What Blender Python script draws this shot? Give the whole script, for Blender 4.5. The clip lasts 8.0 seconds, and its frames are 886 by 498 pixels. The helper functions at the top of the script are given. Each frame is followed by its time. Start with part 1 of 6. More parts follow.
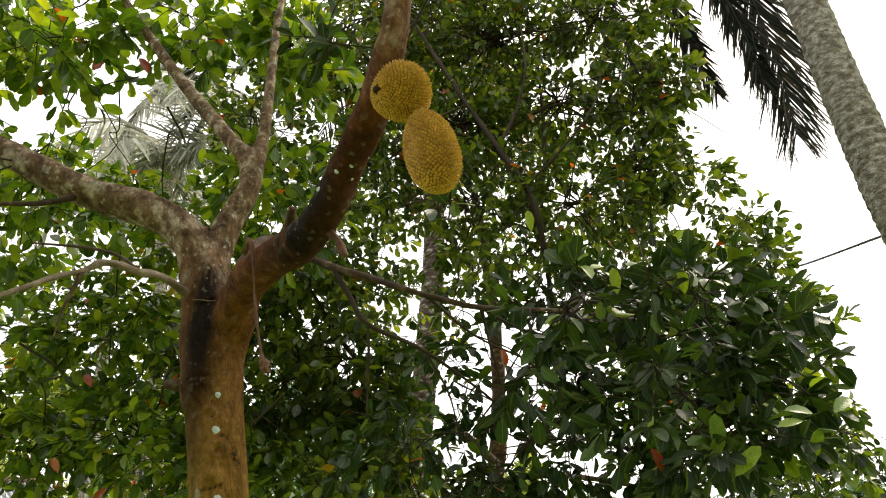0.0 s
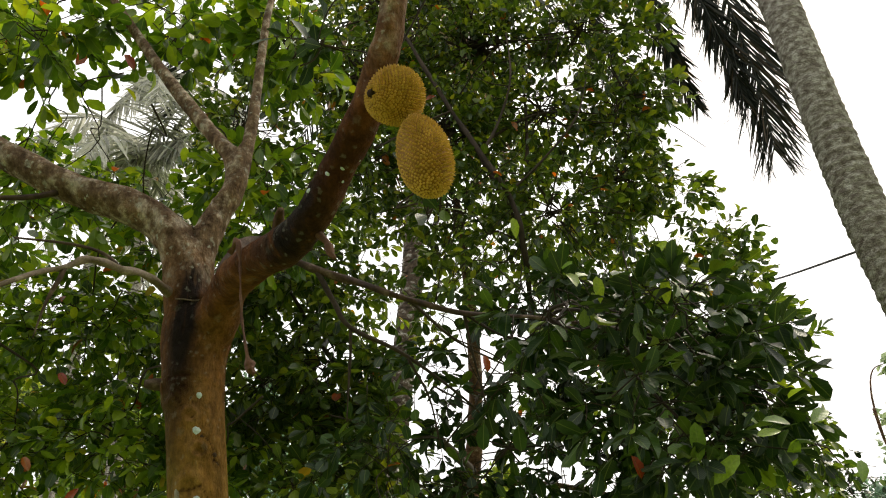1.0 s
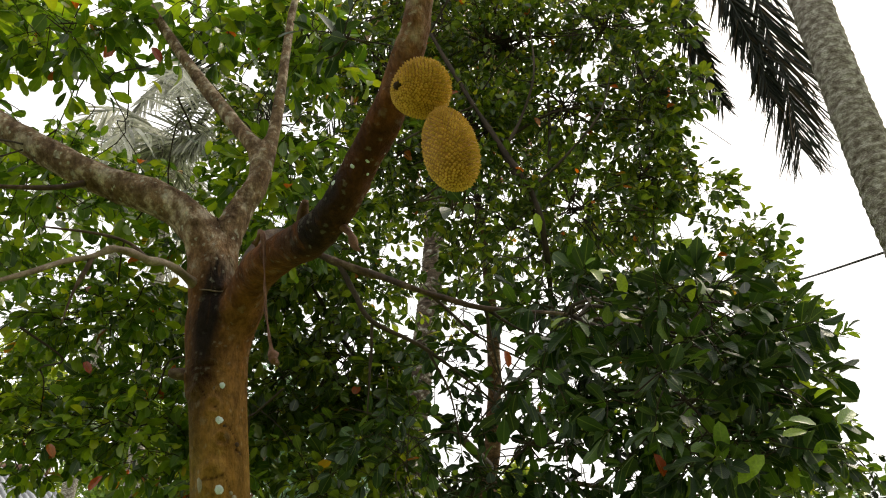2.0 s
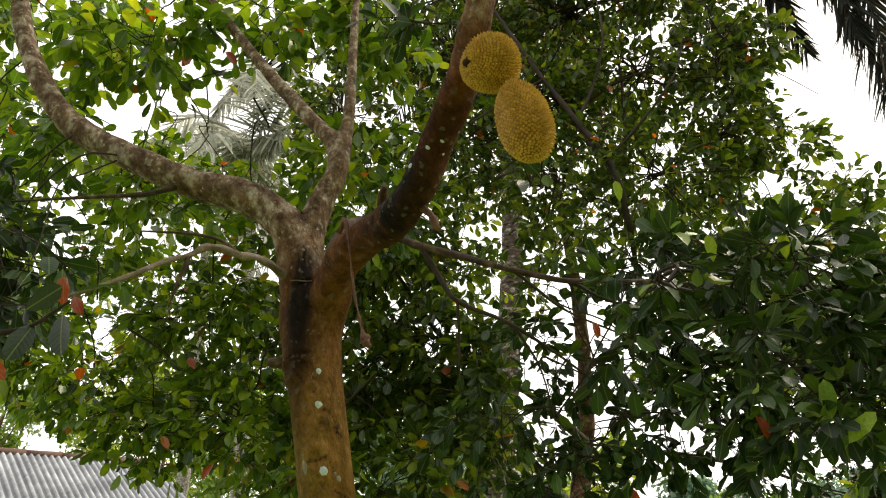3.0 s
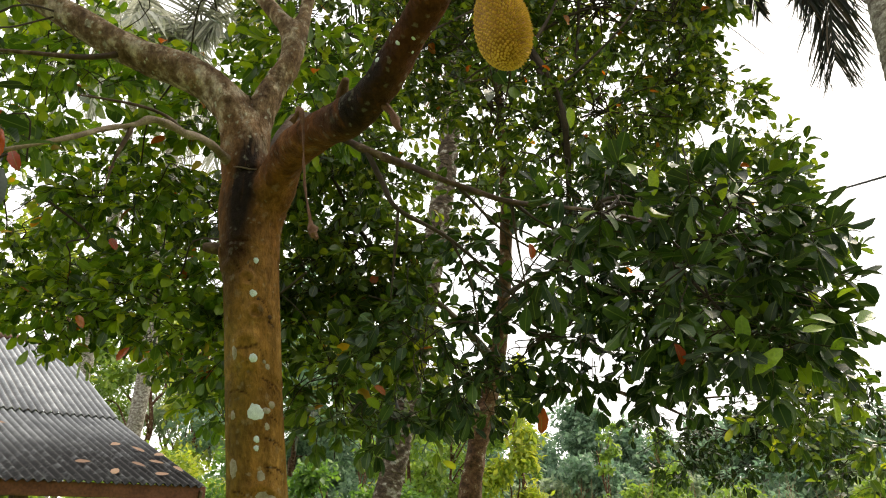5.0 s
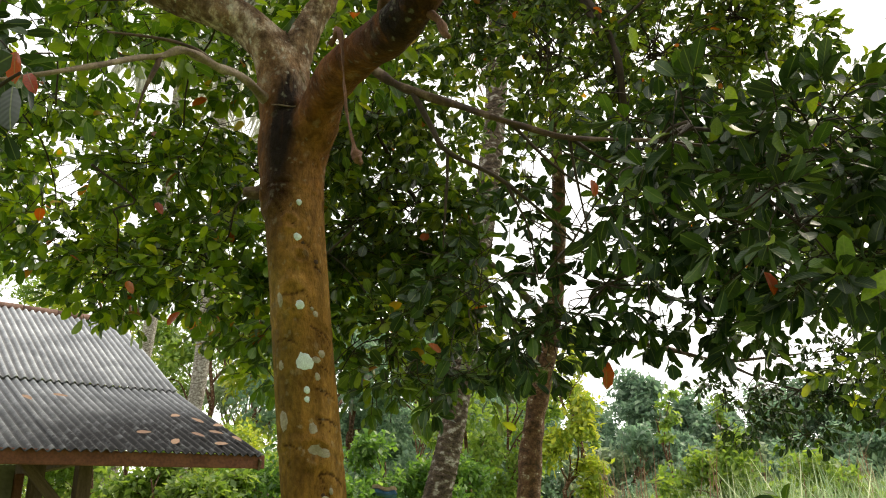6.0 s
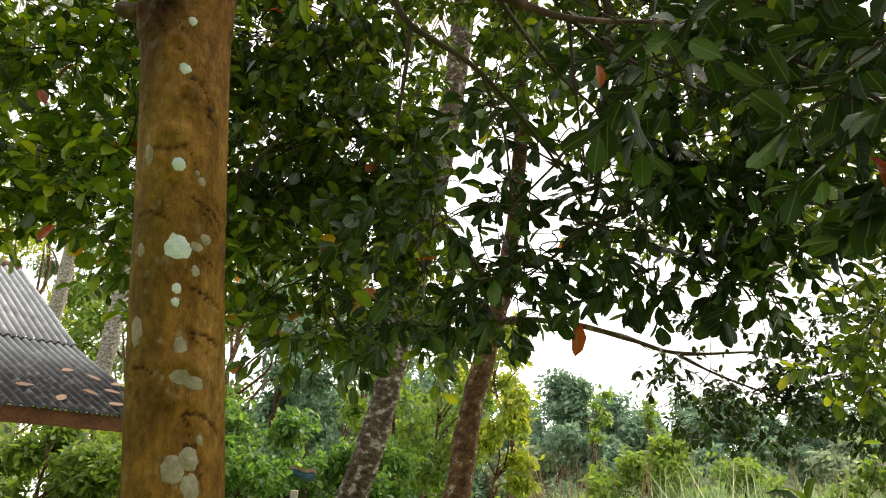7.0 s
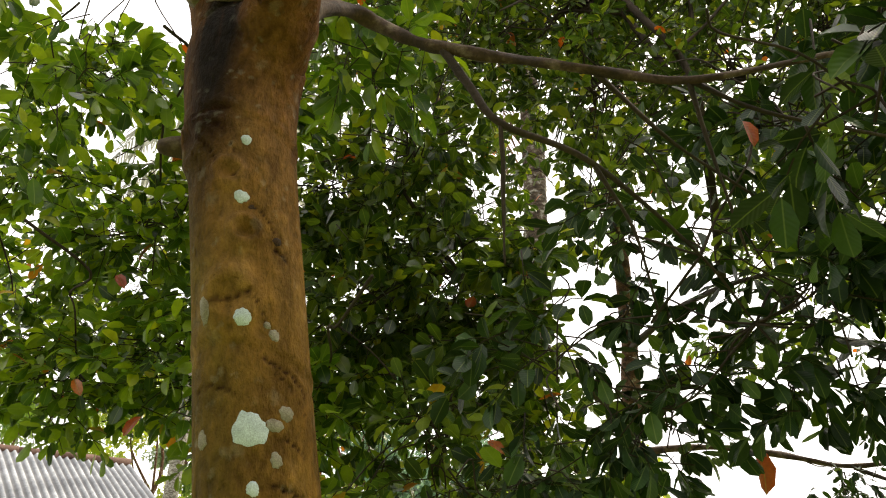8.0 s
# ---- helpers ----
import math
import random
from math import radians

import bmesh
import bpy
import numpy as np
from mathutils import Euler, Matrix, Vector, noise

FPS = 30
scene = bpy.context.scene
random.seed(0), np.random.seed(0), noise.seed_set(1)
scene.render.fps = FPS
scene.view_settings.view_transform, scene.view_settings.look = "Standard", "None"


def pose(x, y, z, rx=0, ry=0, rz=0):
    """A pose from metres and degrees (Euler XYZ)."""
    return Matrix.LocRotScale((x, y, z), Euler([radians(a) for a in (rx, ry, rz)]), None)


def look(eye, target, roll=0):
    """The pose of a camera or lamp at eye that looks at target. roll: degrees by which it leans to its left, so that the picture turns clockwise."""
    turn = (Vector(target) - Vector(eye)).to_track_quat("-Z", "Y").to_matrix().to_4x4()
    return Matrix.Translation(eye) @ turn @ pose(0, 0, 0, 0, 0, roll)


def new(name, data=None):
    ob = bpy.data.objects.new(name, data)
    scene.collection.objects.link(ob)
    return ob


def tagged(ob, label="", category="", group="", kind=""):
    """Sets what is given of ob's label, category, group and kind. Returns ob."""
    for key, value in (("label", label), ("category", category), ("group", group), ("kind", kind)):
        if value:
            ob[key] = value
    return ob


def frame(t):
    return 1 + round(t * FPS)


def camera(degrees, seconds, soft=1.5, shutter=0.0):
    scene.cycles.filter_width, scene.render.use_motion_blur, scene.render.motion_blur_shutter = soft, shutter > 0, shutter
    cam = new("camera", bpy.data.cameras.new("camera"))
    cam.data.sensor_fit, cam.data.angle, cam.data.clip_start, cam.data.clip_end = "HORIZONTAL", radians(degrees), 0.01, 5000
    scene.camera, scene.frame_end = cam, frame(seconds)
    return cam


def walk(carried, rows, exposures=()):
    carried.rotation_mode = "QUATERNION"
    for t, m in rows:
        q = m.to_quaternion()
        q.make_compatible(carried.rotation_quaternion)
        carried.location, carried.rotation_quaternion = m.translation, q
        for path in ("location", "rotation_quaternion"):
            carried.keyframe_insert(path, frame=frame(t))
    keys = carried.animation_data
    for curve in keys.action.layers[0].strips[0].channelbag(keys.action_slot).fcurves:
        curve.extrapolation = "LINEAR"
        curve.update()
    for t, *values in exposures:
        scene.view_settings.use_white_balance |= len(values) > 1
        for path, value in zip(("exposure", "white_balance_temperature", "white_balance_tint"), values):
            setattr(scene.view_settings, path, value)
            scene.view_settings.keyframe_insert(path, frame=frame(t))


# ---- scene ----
cam = camera(62.2, 8.0, 1.1)
PATH = [
    (0, (0.000, 0.000, 1.550), (0.000, 1.750, 2.519), -6.8),
    (0.5, (-0.017, -0.011, 1.546), (0.046, 1.732, 2.525), -7.1),
    (1, (-0.029, -0.008, 1.545), (0.033, 1.736, 2.522), -6.4),
    (1.5, (-0.036, -0.024, 1.543), (0.016, 1.702, 2.551), -5.9),
    (1.7, (-0.037, -0.006, 1.545), (0.006, 1.729, 2.537), -5.3),
    (2.8, (-0.050, -0.000, 1.523), (-0.213, 1.749, 2.478), -5.3),
    (3, (-0.048, -0.006, 1.525), (-0.259, 1.743, 2.471), -5.6),
    (3.5, (-0.053, -0.017, 1.524), (-0.328, 1.708, 2.496), -6.1),
    (4, (-0.068, -0.018, 1.520), (-0.325, 1.724, 2.468), -4.6),
    (4.5, (-0.073, -0.021, 1.503), (-0.187, 1.773, 2.379), -2.6),
    (4.7, (-0.088, -0.013, 1.493), (-0.114, 1.815, 2.306), -1.7),
    (5.8, (-0.198, 0.123, 1.449), (-0.260, 2.002, 2.129), -0.5),
    (6, (-0.158, 0.220, 1.435), (-0.322, 2.094, 2.116), -2.1),
    (6.5, (-0.079, 0.547, 1.419), (-0.374, 2.449, 1.964), 0.5),
    (7, (-0.234, 0.957, 1.402), (-0.242, 2.845, 2.062), 1.2),
    (7.5, (-0.364, 1.279, 1.491), (-0.322, 3.133, 2.241), -1.4),
    (8, (-0.335, 1.352, 1.548), (-0.564, 3.063, 2.558), -4.5),
]
walk(cam, [(t, look(eye, target, roll)) for t, eye, target, roll in PATH], exposures=[(0.0, 0.05, 7600, 9), (0.5, -0.32, 7450, 9), (1.5, -0.30, 7450, 9), (3.0, -0.13, 7600, 9), (4.5, 0.05, 7600, 9), (6.0, 0.09, 7600, 8), (8.0, 0.14, 7700, 11)])

# ---- world and light: a bright, overcast tropical sky ----
world = bpy.data.worlds.new("overcast_sky")
scene.world = world
world.use_nodes = True
wn, wl = world.node_tree.nodes, world.node_tree.links
sky = wn.new("ShaderNodeTexSky")
sky.sky_type, sky.sun_disc = "NISHITA", False
sky.sun_elevation, sky.sun_rotation = radians(50), radians(48)
sky.air_density, sky.dust_density, sky.ozone_density = 1.0, 6.0, 1.0
veil = wn.new("ShaderNodeMixRGB")
veil.inputs[0].default_value = 0.8
veil.inputs[2].default_value = (14.5, 15.0, 16.4, 1)
wl.new(sky.outputs[0], veil.inputs[1])
wl.new(veil.outputs[0], wn["Background"].inputs[0])
wn["Background"].inputs[1].default_value = 0.14
sun_data = bpy.data.lights.new("sun", "SUN")
sun_data.energy, sun_data.angle, sun_data.color = 4.0, radians(16), (1.0, 0.96, 0.88)
sun = new("sun", sun_data)
sun.matrix_world = look((0, 0, 20), (-math.sin(radians(48)), -math.cos(radians(48)), 20 - math.tan(radians(50))))


# ---- materials ----
def mat(name, rough=0.7, spec=0.4):
    m = bpy.data.materials.new(name)
    m.use_nodes = True
    b = m.node_tree.nodes["Principled BSDF"]
    b.inputs["Roughness"].default_value = rough
    b.inputs["Specular IOR Level"].default_value = spec
    return m, m.node_tree.nodes, m.node_tree.links, b


def ramp(nodes, stops):
    r = nodes.new("ShaderNodeValToRGB")
    els = r.color_ramp.elements
    while len(els) < len(stops):
        els.new(0.5)
    for e, (p, c) in zip(els, stops):
        e.position, e.color = p, (*c, 1)
    return r


def noise_node(nodes, links, scale, detail=4, stretch=None, coord="Object", rough=0.6):
    tc = nodes.new("ShaderNodeTexCoord")
    n = nodes.new("ShaderNodeTexNoise")
    n.inputs["Scale"].default_value, n.inputs["Detail"].default_value = scale, detail
    n.inputs["Roughness"].default_value = rough
    if stretch:
        mp = nodes.new("ShaderNodeMapping")
        mp.inputs["Scale"].default_value = stretch
        links.new(tc.outputs[coord], mp.inputs[0])
        links.new(mp.outputs[0], n.inputs["Vector"])
    else:
        links.new(tc.outputs[coord], n.inputs["Vector"])
    return n


def bump(nodes, links, bsdf, source, strength, dist):
    bp = nodes.new("ShaderNodeBump")
    bp.inputs["Strength"].default_value, bp.inputs["Distance"].default_value = strength, dist
    links.new(source, bp.inputs["Height"])
    links.new(bp.outputs[0], bsdf.inputs["Normal"])


def mix(nodes, links, fac, a, b, mode="MIX"):
    m = nodes.new("ShaderNodeMixRGB")
    m.blend_type = mode
    for sock, v in zip(m.inputs, (fac, a, b)):
        if isinstance(v, (int, float)):
            sock.default_value = v
        elif isinstance(v, tuple):
            sock.default_value = (*v, 1)
        else:
            links.new(v, sock)
    return m.outputs[0]


def rough_stuff(name, stops, scale, rough=0.85, relief=0.4, dist=0.01, stretch=None, fine=None, spec=0.3):
    """A matt natural surface: a colour ramp over noise, finer noise multiplied in, and relief."""
    m, n, l, b = mat(name, rough, spec)
    big = noise_node(n, l, scale, 5, stretch)
    col = ramp(n, stops)
    l.new(big.outputs[0], col.inputs[0])
    small = noise_node(n, l, fine or scale * 9, 6, stretch)
    grain = ramp(n, [(0.3, (0.6, 0.6, 0.6)), (0.7, (1.15, 1.15, 1.15))])
    l.new(small.outputs[0], grain.inputs[0])
    l.new(mix(n, l, 1.0, col.outputs[0], grain.outputs[0], "MULTIPLY"), b.inputs["Base Color"])
    bump(n, l, b, small.outputs[0], relief, dist)
    return m


def leaf_material(name, stops, glow, single=False, rough=0.28, share=0.28, vein=True, spec=0.5):
    """A leaf: colour by chance from leaf to leaf, a pale midrib, light through the blade."""
    m, n, l, b = mat(name, rough, spec)
    if single:
        chance = n.new("ShaderNodeObjectInfo").outputs["Random"]
    else:
        chance = n.new("ShaderNodeNewGeometry").outputs["Random Per Island"]
    col = ramp(n, stops)
    l.new(chance, col.inputs[0])
    blot = noise_node(n, l, 14, 3)
    shade = ramp(n, [(0.3, (0.7, 0.72, 0.7)), (0.7, (1.2, 1.15, 1.1))])
    l.new(blot.outputs[0], shade.inputs[0])
    c = mix(n, l, 1.0, col.outputs[0], shade.outputs[0], "MULTIPLY")
    if vein:
        uv = n.new("ShaderNodeTexCoord")
        sep = n.new("ShaderNodeSeparateXYZ")
        l.new(uv.outputs["UV"], sep.inputs[0])
        off = n.new("ShaderNodeMath")
        off.operation = "SUBTRACT"
        off.inputs[1].default_value = 0.5
        l.new(sep.outputs[0], off.inputs[0])
        ab = n.new("ShaderNodeMath")
        ab.operation = "ABSOLUTE"
        l.new(off.outputs[0], ab.inputs[0])
        rib = ramp(n, [(0.0, (0.5, 0.5, 0.5)), (0.02, (0, 0, 0))])
        l.new(ab.outputs[0], rib.inputs[0])
        side = n.new("ShaderNodeMath")
        side.operation = "MULTIPLY_ADD"
        side.inputs[1].default_value = -0.9
        l.new(ab.outputs[0], side.inputs[0])
        l.new(sep.outputs[1], side.inputs[2])
        wave = n.new("ShaderNodeMath")
        wave.operation = "MULTIPLY"
        wave.inputs[1].default_value = 62.0
        l.new(side.outputs[0], wave.inputs[0])
        sine = n.new("ShaderNodeMath")
        sine.operation = "SINE"
        l.new(wave.outputs[0], sine.inputs[0])
        bump(n, l, b, sine.outputs[0], 0.12, 0.002)
        c = mix(n, l, rib.outputs[0], c, (0.22, 0.27, 0.08))
    l.new(c, b.inputs["Base Color"])
    through_leaf = n.new("ShaderNodeBsdfTranslucent")
    l.new(mix(n, l, 1.0, c, glow, "MULTIPLY"), through_leaf.inputs[0])
    blend = n.new("ShaderNodeMixShader")
    blend.inputs[0].default_value = share
    l.new(b.outputs[0], blend.inputs[1])
    l.new(through_leaf.outputs[0], blend.inputs[2])
    l.new(blend.outputs[0], n["Material Output"].inputs[0])
    return m


# Greens raised to give the left crown its backlit glow.
GREENS = [(0.0, (0.018, 0.046, 0.008)), (0.35, (0.062, 0.130, 0.016)), (0.7, (0.145, 0.225, 0.024)), (0.93, (0.22, 0.29, 0.028)),
          (0.985, (0.32, 0.34, 0.035)), (0.995, (0.34, 0.065, 0.015))]
LEAF = leaf_material("jackfruit_leaf", GREENS, (2.0, 2.05, 0.75), share=0.43)
# Darker copy for the rear crown: its dim light is in the greens.
SHADED_GREENS = [(0.0, (0.012, 0.030, 0.007)), (0.45, (0.036, 0.076, 0.013)), (0.75, (0.080, 0.130, 0.019)), (0.94, (0.14, 0.19, 0.024)),
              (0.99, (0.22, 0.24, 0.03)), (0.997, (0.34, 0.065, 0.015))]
LEAF_SHADED = leaf_material("shaded_jackfruit_leaf", SHADED_GREENS, (2.3, 2.15, 0.75), share=0.43)
# Near-black copy of the leaf greens: backlit silhouettes are in the colour.
BACKLIT_GREENS = [(0.0, (0.010, 0.026, 0.008)), (0.5, (0.017, 0.046, 0.011)), (0.8, (0.032, 0.075, 0.014)), (0.93, (0.07, 0.14, 0.017)), (0.985, (0.20, 0.28, 0.03))]
LEAF_SINGLE = leaf_material("jackfruit_leaf_near_shaded", BACKLIT_GREENS, (1.9, 1.9, 0.8), single=True, rough=0.46, share=0.14, spec=0.55)
LEAF_BACKLIT = leaf_material("jackfruit_leaf_backlit", BACKLIT_GREENS, (1.9, 1.9, 0.8), rough=0.42, share=0.06, spec=0.25)
LEAF_ORANGE = leaf_material("withered_leaf", [(0.0, (0.26, 0.03, 0.010)), (0.6, (0.34, 0.06, 0.012)), (1.0, (0.36, 0.12, 0.02))], (1.4, 1.1, 0.6), single=True)
LEAF_YOUNG = leaf_material("young_leaf", [(0.0, (0.09, 0.18, 0.015)), (0.6, (0.15, 0.25, 0.02)), (1.0, (0.23, 0.32, 0.035))], (2.0, 2.0, 0.6), single=True, rough=0.35)
LEAF_DRY = leaf_material("dry_leaf", [(0.0, (0.22, 0.12, 0.08)), (1.0, (0.36, 0.22, 0.15))], (1.0, 0.9, 0.6), single=True, rough=0.7, share=0.15)
TREE_LEAF = leaf_material("woodland_leaf", [(0.0, (0.10, 0.18, 0.05)), (0.6, (0.17, 0.27, 0.065)), (1.0, (0.27, 0.36, 0.09))], (1.6, 1.6, 0.8), rough=0.55, vein=False, share=0.45)
TREE_YELLOW = leaf_material("pale_woodland_leaf", [(0.0, (0.15, 0.24, 0.05)), (0.5, (0.28, 0.37, 0.07)), (1.0, (0.45, 0.47, 0.10))], (1.6, 1.5, 0.7), rough=0.55, vein=False, share=0.45)
# Far leaves carry the distance haze in their colour: paler and bluer.
TREE_FAR = leaf_material("hazed_far_leaf", [(0.0, (0.16, 0.23, 0.16)), (0.5, (0.24, 0.32, 0.23)), (1.0, (0.34, 0.42, 0.29))], (1.3, 1.3, 1.0), rough=0.6, vein=False, share=0.45)
TREE_HAZE = leaf_material("hazed_distant_leaf", [(0.0, (0.095, 0.165, 0.115)), (0.5, (0.155, 0.25, 0.165)), (1.0, (0.25, 0.36, 0.23))], (1.1, 1.25, 1.2), rough=0.6, vein=False, share=0.45)
BUSH_LEAF = leaf_material("bush_leaf", [(0.0, (0.06, 0.13, 0.045)), (0.6, (0.11, 0.22, 0.06)), (1.0, (0.20, 0.32, 0.085))], (1.6, 1.7, 0.8), rough=0.5, vein=False, share=0.45)
GRASS = leaf_material("grass_blade", [(0.0, (0.15, 0.25, 0.085)), (0.6, (0.25, 0.35, 0.155)), (0.9, (0.38, 0.45, 0.26)), (1.0, (0.54, 0.52, 0.38))], (1.3, 1.4, 1.0), rough=0.55, vein=False, share=0.45)
REED = leaf_material("reed_blade", [(0.0, (0.16, 0.26, 0.13)), (0.5, (0.28, 0.38, 0.22)), (0.85, (0.44, 0.51, 0.36)), (1.0, (0.66, 0.66, 0.56))], (1.2, 1.3, 1.1), rough=0.5, vein=False, share=0.45)
# Near-black leaflets: the fronds' backlit silhouette is put into the colour.
PALM_LEAF = leaf_material("palm_leaflet_silhouette", [(0.0, (0.010, 0.015, 0.012)), (0.7, (0.018, 0.024, 0.016)), (1.0, (0.06, 0.042, 0.024))], (1.2, 1.2, 0.8), rough=0.5, vein=False, share=0.2, spec=0.25)
# Grey of dead fronds, whitened to stand for the sky's sheen.
PALM_GREY = leaf_material("old_sheened_palm_leaflet", [(0.0, (0.16, 0.17, 0.14)), (0.4, (0.42, 0.43, 0.40)), (1.0, (0.72, 0.72, 0.69))], (1.0, 1.0, 0.95), rough=0.5, vein=False, share=0.4)
PALM_DEAD = leaf_material("dead_palm_leaflet", [(0.0, (0.15, 0.085, 0.06)), (0.5, (0.26, 0.17, 0.12)), (1.0, (0.40, 0.31, 0.25))], (1.0, 0.95, 0.8), rough=0.7, vein=False, share=0.15)


def bark_material():
    """Young jackfruit bark: smooth ochre, redder high up, with a wet streak, green film and pale flecks."""
    m, n, l, b = mat("jackfruit_bark", 0.78, 0.08)
    big = noise_node(n, l, 5.5, 5, (1, 1, 0.45))
    ochre = ramp(n, [(0.30, (0.095, 0.045, 0.012)), (0.5, (0.225, 0.115, 0.028)), (0.68, (0.33, 0.185, 0.060))])
    l.new(big.outputs[0], ochre.inputs[0])
    red = ramp(n, [(0.3, (0.050, 0.015, 0.007)), (0.5, (0.118, 0.040, 0.015)), (0.72, (0.23, 0.098, 0.040))])
    l.new(big.outputs[0], red.inputs[0])
    grey = ramp(n, [(0.34, (0.070, 0.040, 0.024)), (0.50, (0.185, 0.122, 0.080)), (0.64, (0.50, 0.42, 0.34))])
    big2 = noise_node(n, l, 16, 7, (1, 1, 0.8), rough=0.7)
    l.new(big2.outputs[0], grey.inputs[0])
    kinds = {}
    for key in ("red", "grey", "wet", "moss", "crack"):
        a = n.new("ShaderNodeAttribute")
        a.attribute_name = key
        kinds[key] = a.outputs["Fac"]
    c = mix(n, l, kinds["red"], ochre.outputs[0], red.outputs[0])
    c = mix(n, l, kinds["grey"], c, grey.outputs[0])
    mossy = noise_node(n, l, 16, 4, (1, 1, 0.5))
    mm = n.new("ShaderNodeMath")
    mm.operation = "MULTIPLY"
    l.new(mossy.outputs[0], mm.inputs[0])
    l.new(kinds["moss"], mm.inputs[1])
    c = mix(n, l, mm.outputs[0], c, (0.12, 0.098, 0.018))
    wetn = noise_node(n, l, 9, 5, (2.2, 2.2, 0.25))
    wr = ramp(n, [(0.32, (0.2, 0.2, 0.2)), (0.46, (1, 1, 1))])
    l.new(wetn.outputs[0], wr.inputs[0])
    wm = n.new("ShaderNodeMath")
    wm.operation = "MULTIPLY"
    l.new(wr.outputs[0], wm.inputs[0])
    l.new(kinds["wet"], wm.inputs[1])
    c = mix(n, l, wm.outputs[0], c, (0.016, 0.010, 0.008))
    c = mix(n, l, kinds["crack"], c, (0.040, 0.014, 0.007))
    tc = n.new("ShaderNodeTexCoord")
    vor = n.new("ShaderNodeTexVoronoi")
    vor.inputs["Scale"].default_value = 34
    warp1 = noise_node(n, l, 60, 3, rough=0.7)
    l.new(mix(n, l, 0.025, tc.outputs["Object"], warp1.outputs["Color"], "ADD"), vor.inputs["Vector"])
    fleck = ramp(n, [(0.12, (1, 1, 1)), (0.27, (0, 0, 0))])
    l.new(vor.outputs["Distance"], fleck.inputs[0])
    gate = noise_node(n, l, 6, 2)
    gr = ramp(n, [(0.42, (0, 0, 0)), (0.54, (0.9, 0.9, 0.9))])
    l.new(gate.outputs[0], gr.inputs[0])
    vor2 = n.new("ShaderNodeTexVoronoi")
    vor2.inputs["Scale"].default_value = 15
    warp = noise_node(n, l, 28, 4, rough=0.7)
    l.new(mix(n, l, 0.055, tc.outputs["Object"], warp.outputs["Color"], "ADD"), vor2.inputs["Vector"])
    spot = ramp(n, [(0.10, (0.6, 0.6, 0.6)), (0.24, (0, 0, 0))])
    l.new(vor2.outputs["Distance"], spot.inputs[0])
    often = n.new("ShaderNodeMath")
    often.operation = "MULTIPLY_ADD"
    often.inputs[1].default_value, often.inputs[2].default_value = 0.8, 0.22
    l.new(kinds["grey"], often.inputs[0])
    flecks = mix(n, l, 1.0, mix(n, l, 1.0, fleck.outputs[0], gr.outputs[0], "MULTIPLY"), spot.outputs[0], "LIGHTEN")
    c = mix(n, l, mix(n, l, 1.0, flecks, often.outputs[0], "MULTIPLY"), c, (0.42, 0.42, 0.36))
    fine = noise_node(n, l, 70, 6, (1, 1, 0.6))
    grain = ramp(n, [(0.3, (0.6, 0.6, 0.6)), (0.7, (1.2, 1.2, 1.2))])
    l.new(fine.outputs[0], grain.inputs[0])
    mottle = noise_node(n, l, 21, 5, (1, 1, 0.45), rough=0.7)
    patchy = ramp(n, [(0.34, (0.55, 0.52, 0.48)), (0.5, (0.95, 0.95, 0.95)), (0.68, (1.25, 1.2, 1.12))])
    l.new(mottle.outputs[0], patchy.inputs[0])
    c = mix(n, l, 1.0, c, patchy.outputs[0], "MULTIPLY")
    l.new(mix(n, l, 1.0, c, grain.outputs[0], "MULTIPLY"), b.inputs["Base Color"])
    rough_sum = n.new("ShaderNodeMath")
    rough_sum.operation = "MULTIPLY_ADD"
    rough_sum.inputs[1].default_value = 2.5
    l.new(mottle.outputs[0], rough_sum.inputs[0])
    l.new(fine.outputs[0], rough_sum.inputs[2])
    bump(n, l, b, rough_sum.outputs[0], 0.8, 0.012)
    return m


BARK = bark_material()
TWIG = rough_stuff("twig_bark", [(0.3, (0.020, 0.013, 0.009)), (0.7, (0.058, 0.038, 0.026))], 9, 0.8)
RED_TWIG = rough_stuff("reddish_twig", [(0.3, (0.075, 0.030, 0.018)), (0.7, (0.19, 0.090, 0.055))], 25, 0.8)
BRANCH = rough_stuff("branch_bark", [(0.36, (0.032, 0.018, 0.012)), (0.54, (0.078, 0.044, 0.028)), (0.70, (0.22, 0.165, 0.12))], 12, 0.75)
PALE = rough_stuff("pale_branch_bark", [(0.3, (0.10, 0.068, 0.044)), (0.55, (0.20, 0.15, 0.105)), (0.75, (0.38, 0.32, 0.25))], 14, 0.75)
OLD_BARK = rough_stuff("old_trunk_bark", [(0.34, (0.045, 0.022, 0.012)), (0.5, (0.125, 0.058, 0.032)), (0.60, (0.19, 0.11, 0.07)), (0.68, (0.45, 0.41, 0.36))], 11, 0.85, 0.9, 0.03, (1, 1, 1.3), 44)
PALM_BARK = rough_stuff("palm_bark", [(0.36, (0.13, 0.105, 0.085)), (0.5, (0.27, 0.245, 0.21)), (0.62, (0.48, 0.46, 0.42))], 22, 0.85, 1.0, 0.02, (1, 1, 1.5), 80)
PALM_DARK = rough_stuff("weathered_palm_bark", [(0.36, (0.03, 0.02, 0.014)), (0.54, (0.10, 0.07, 0.05)), (0.66, (0.38, 0.36, 0.33))], 9, 0.85, 1.0, 0.03, (1, 1, 1.3), 40)
LICHEN = rough_stuff("pale_lichen", [(0.3, (0.48, 0.555, 0.60)), (0.7, (0.64, 0.72, 0.76))], 60, 0.9, 0.5, 0.003)
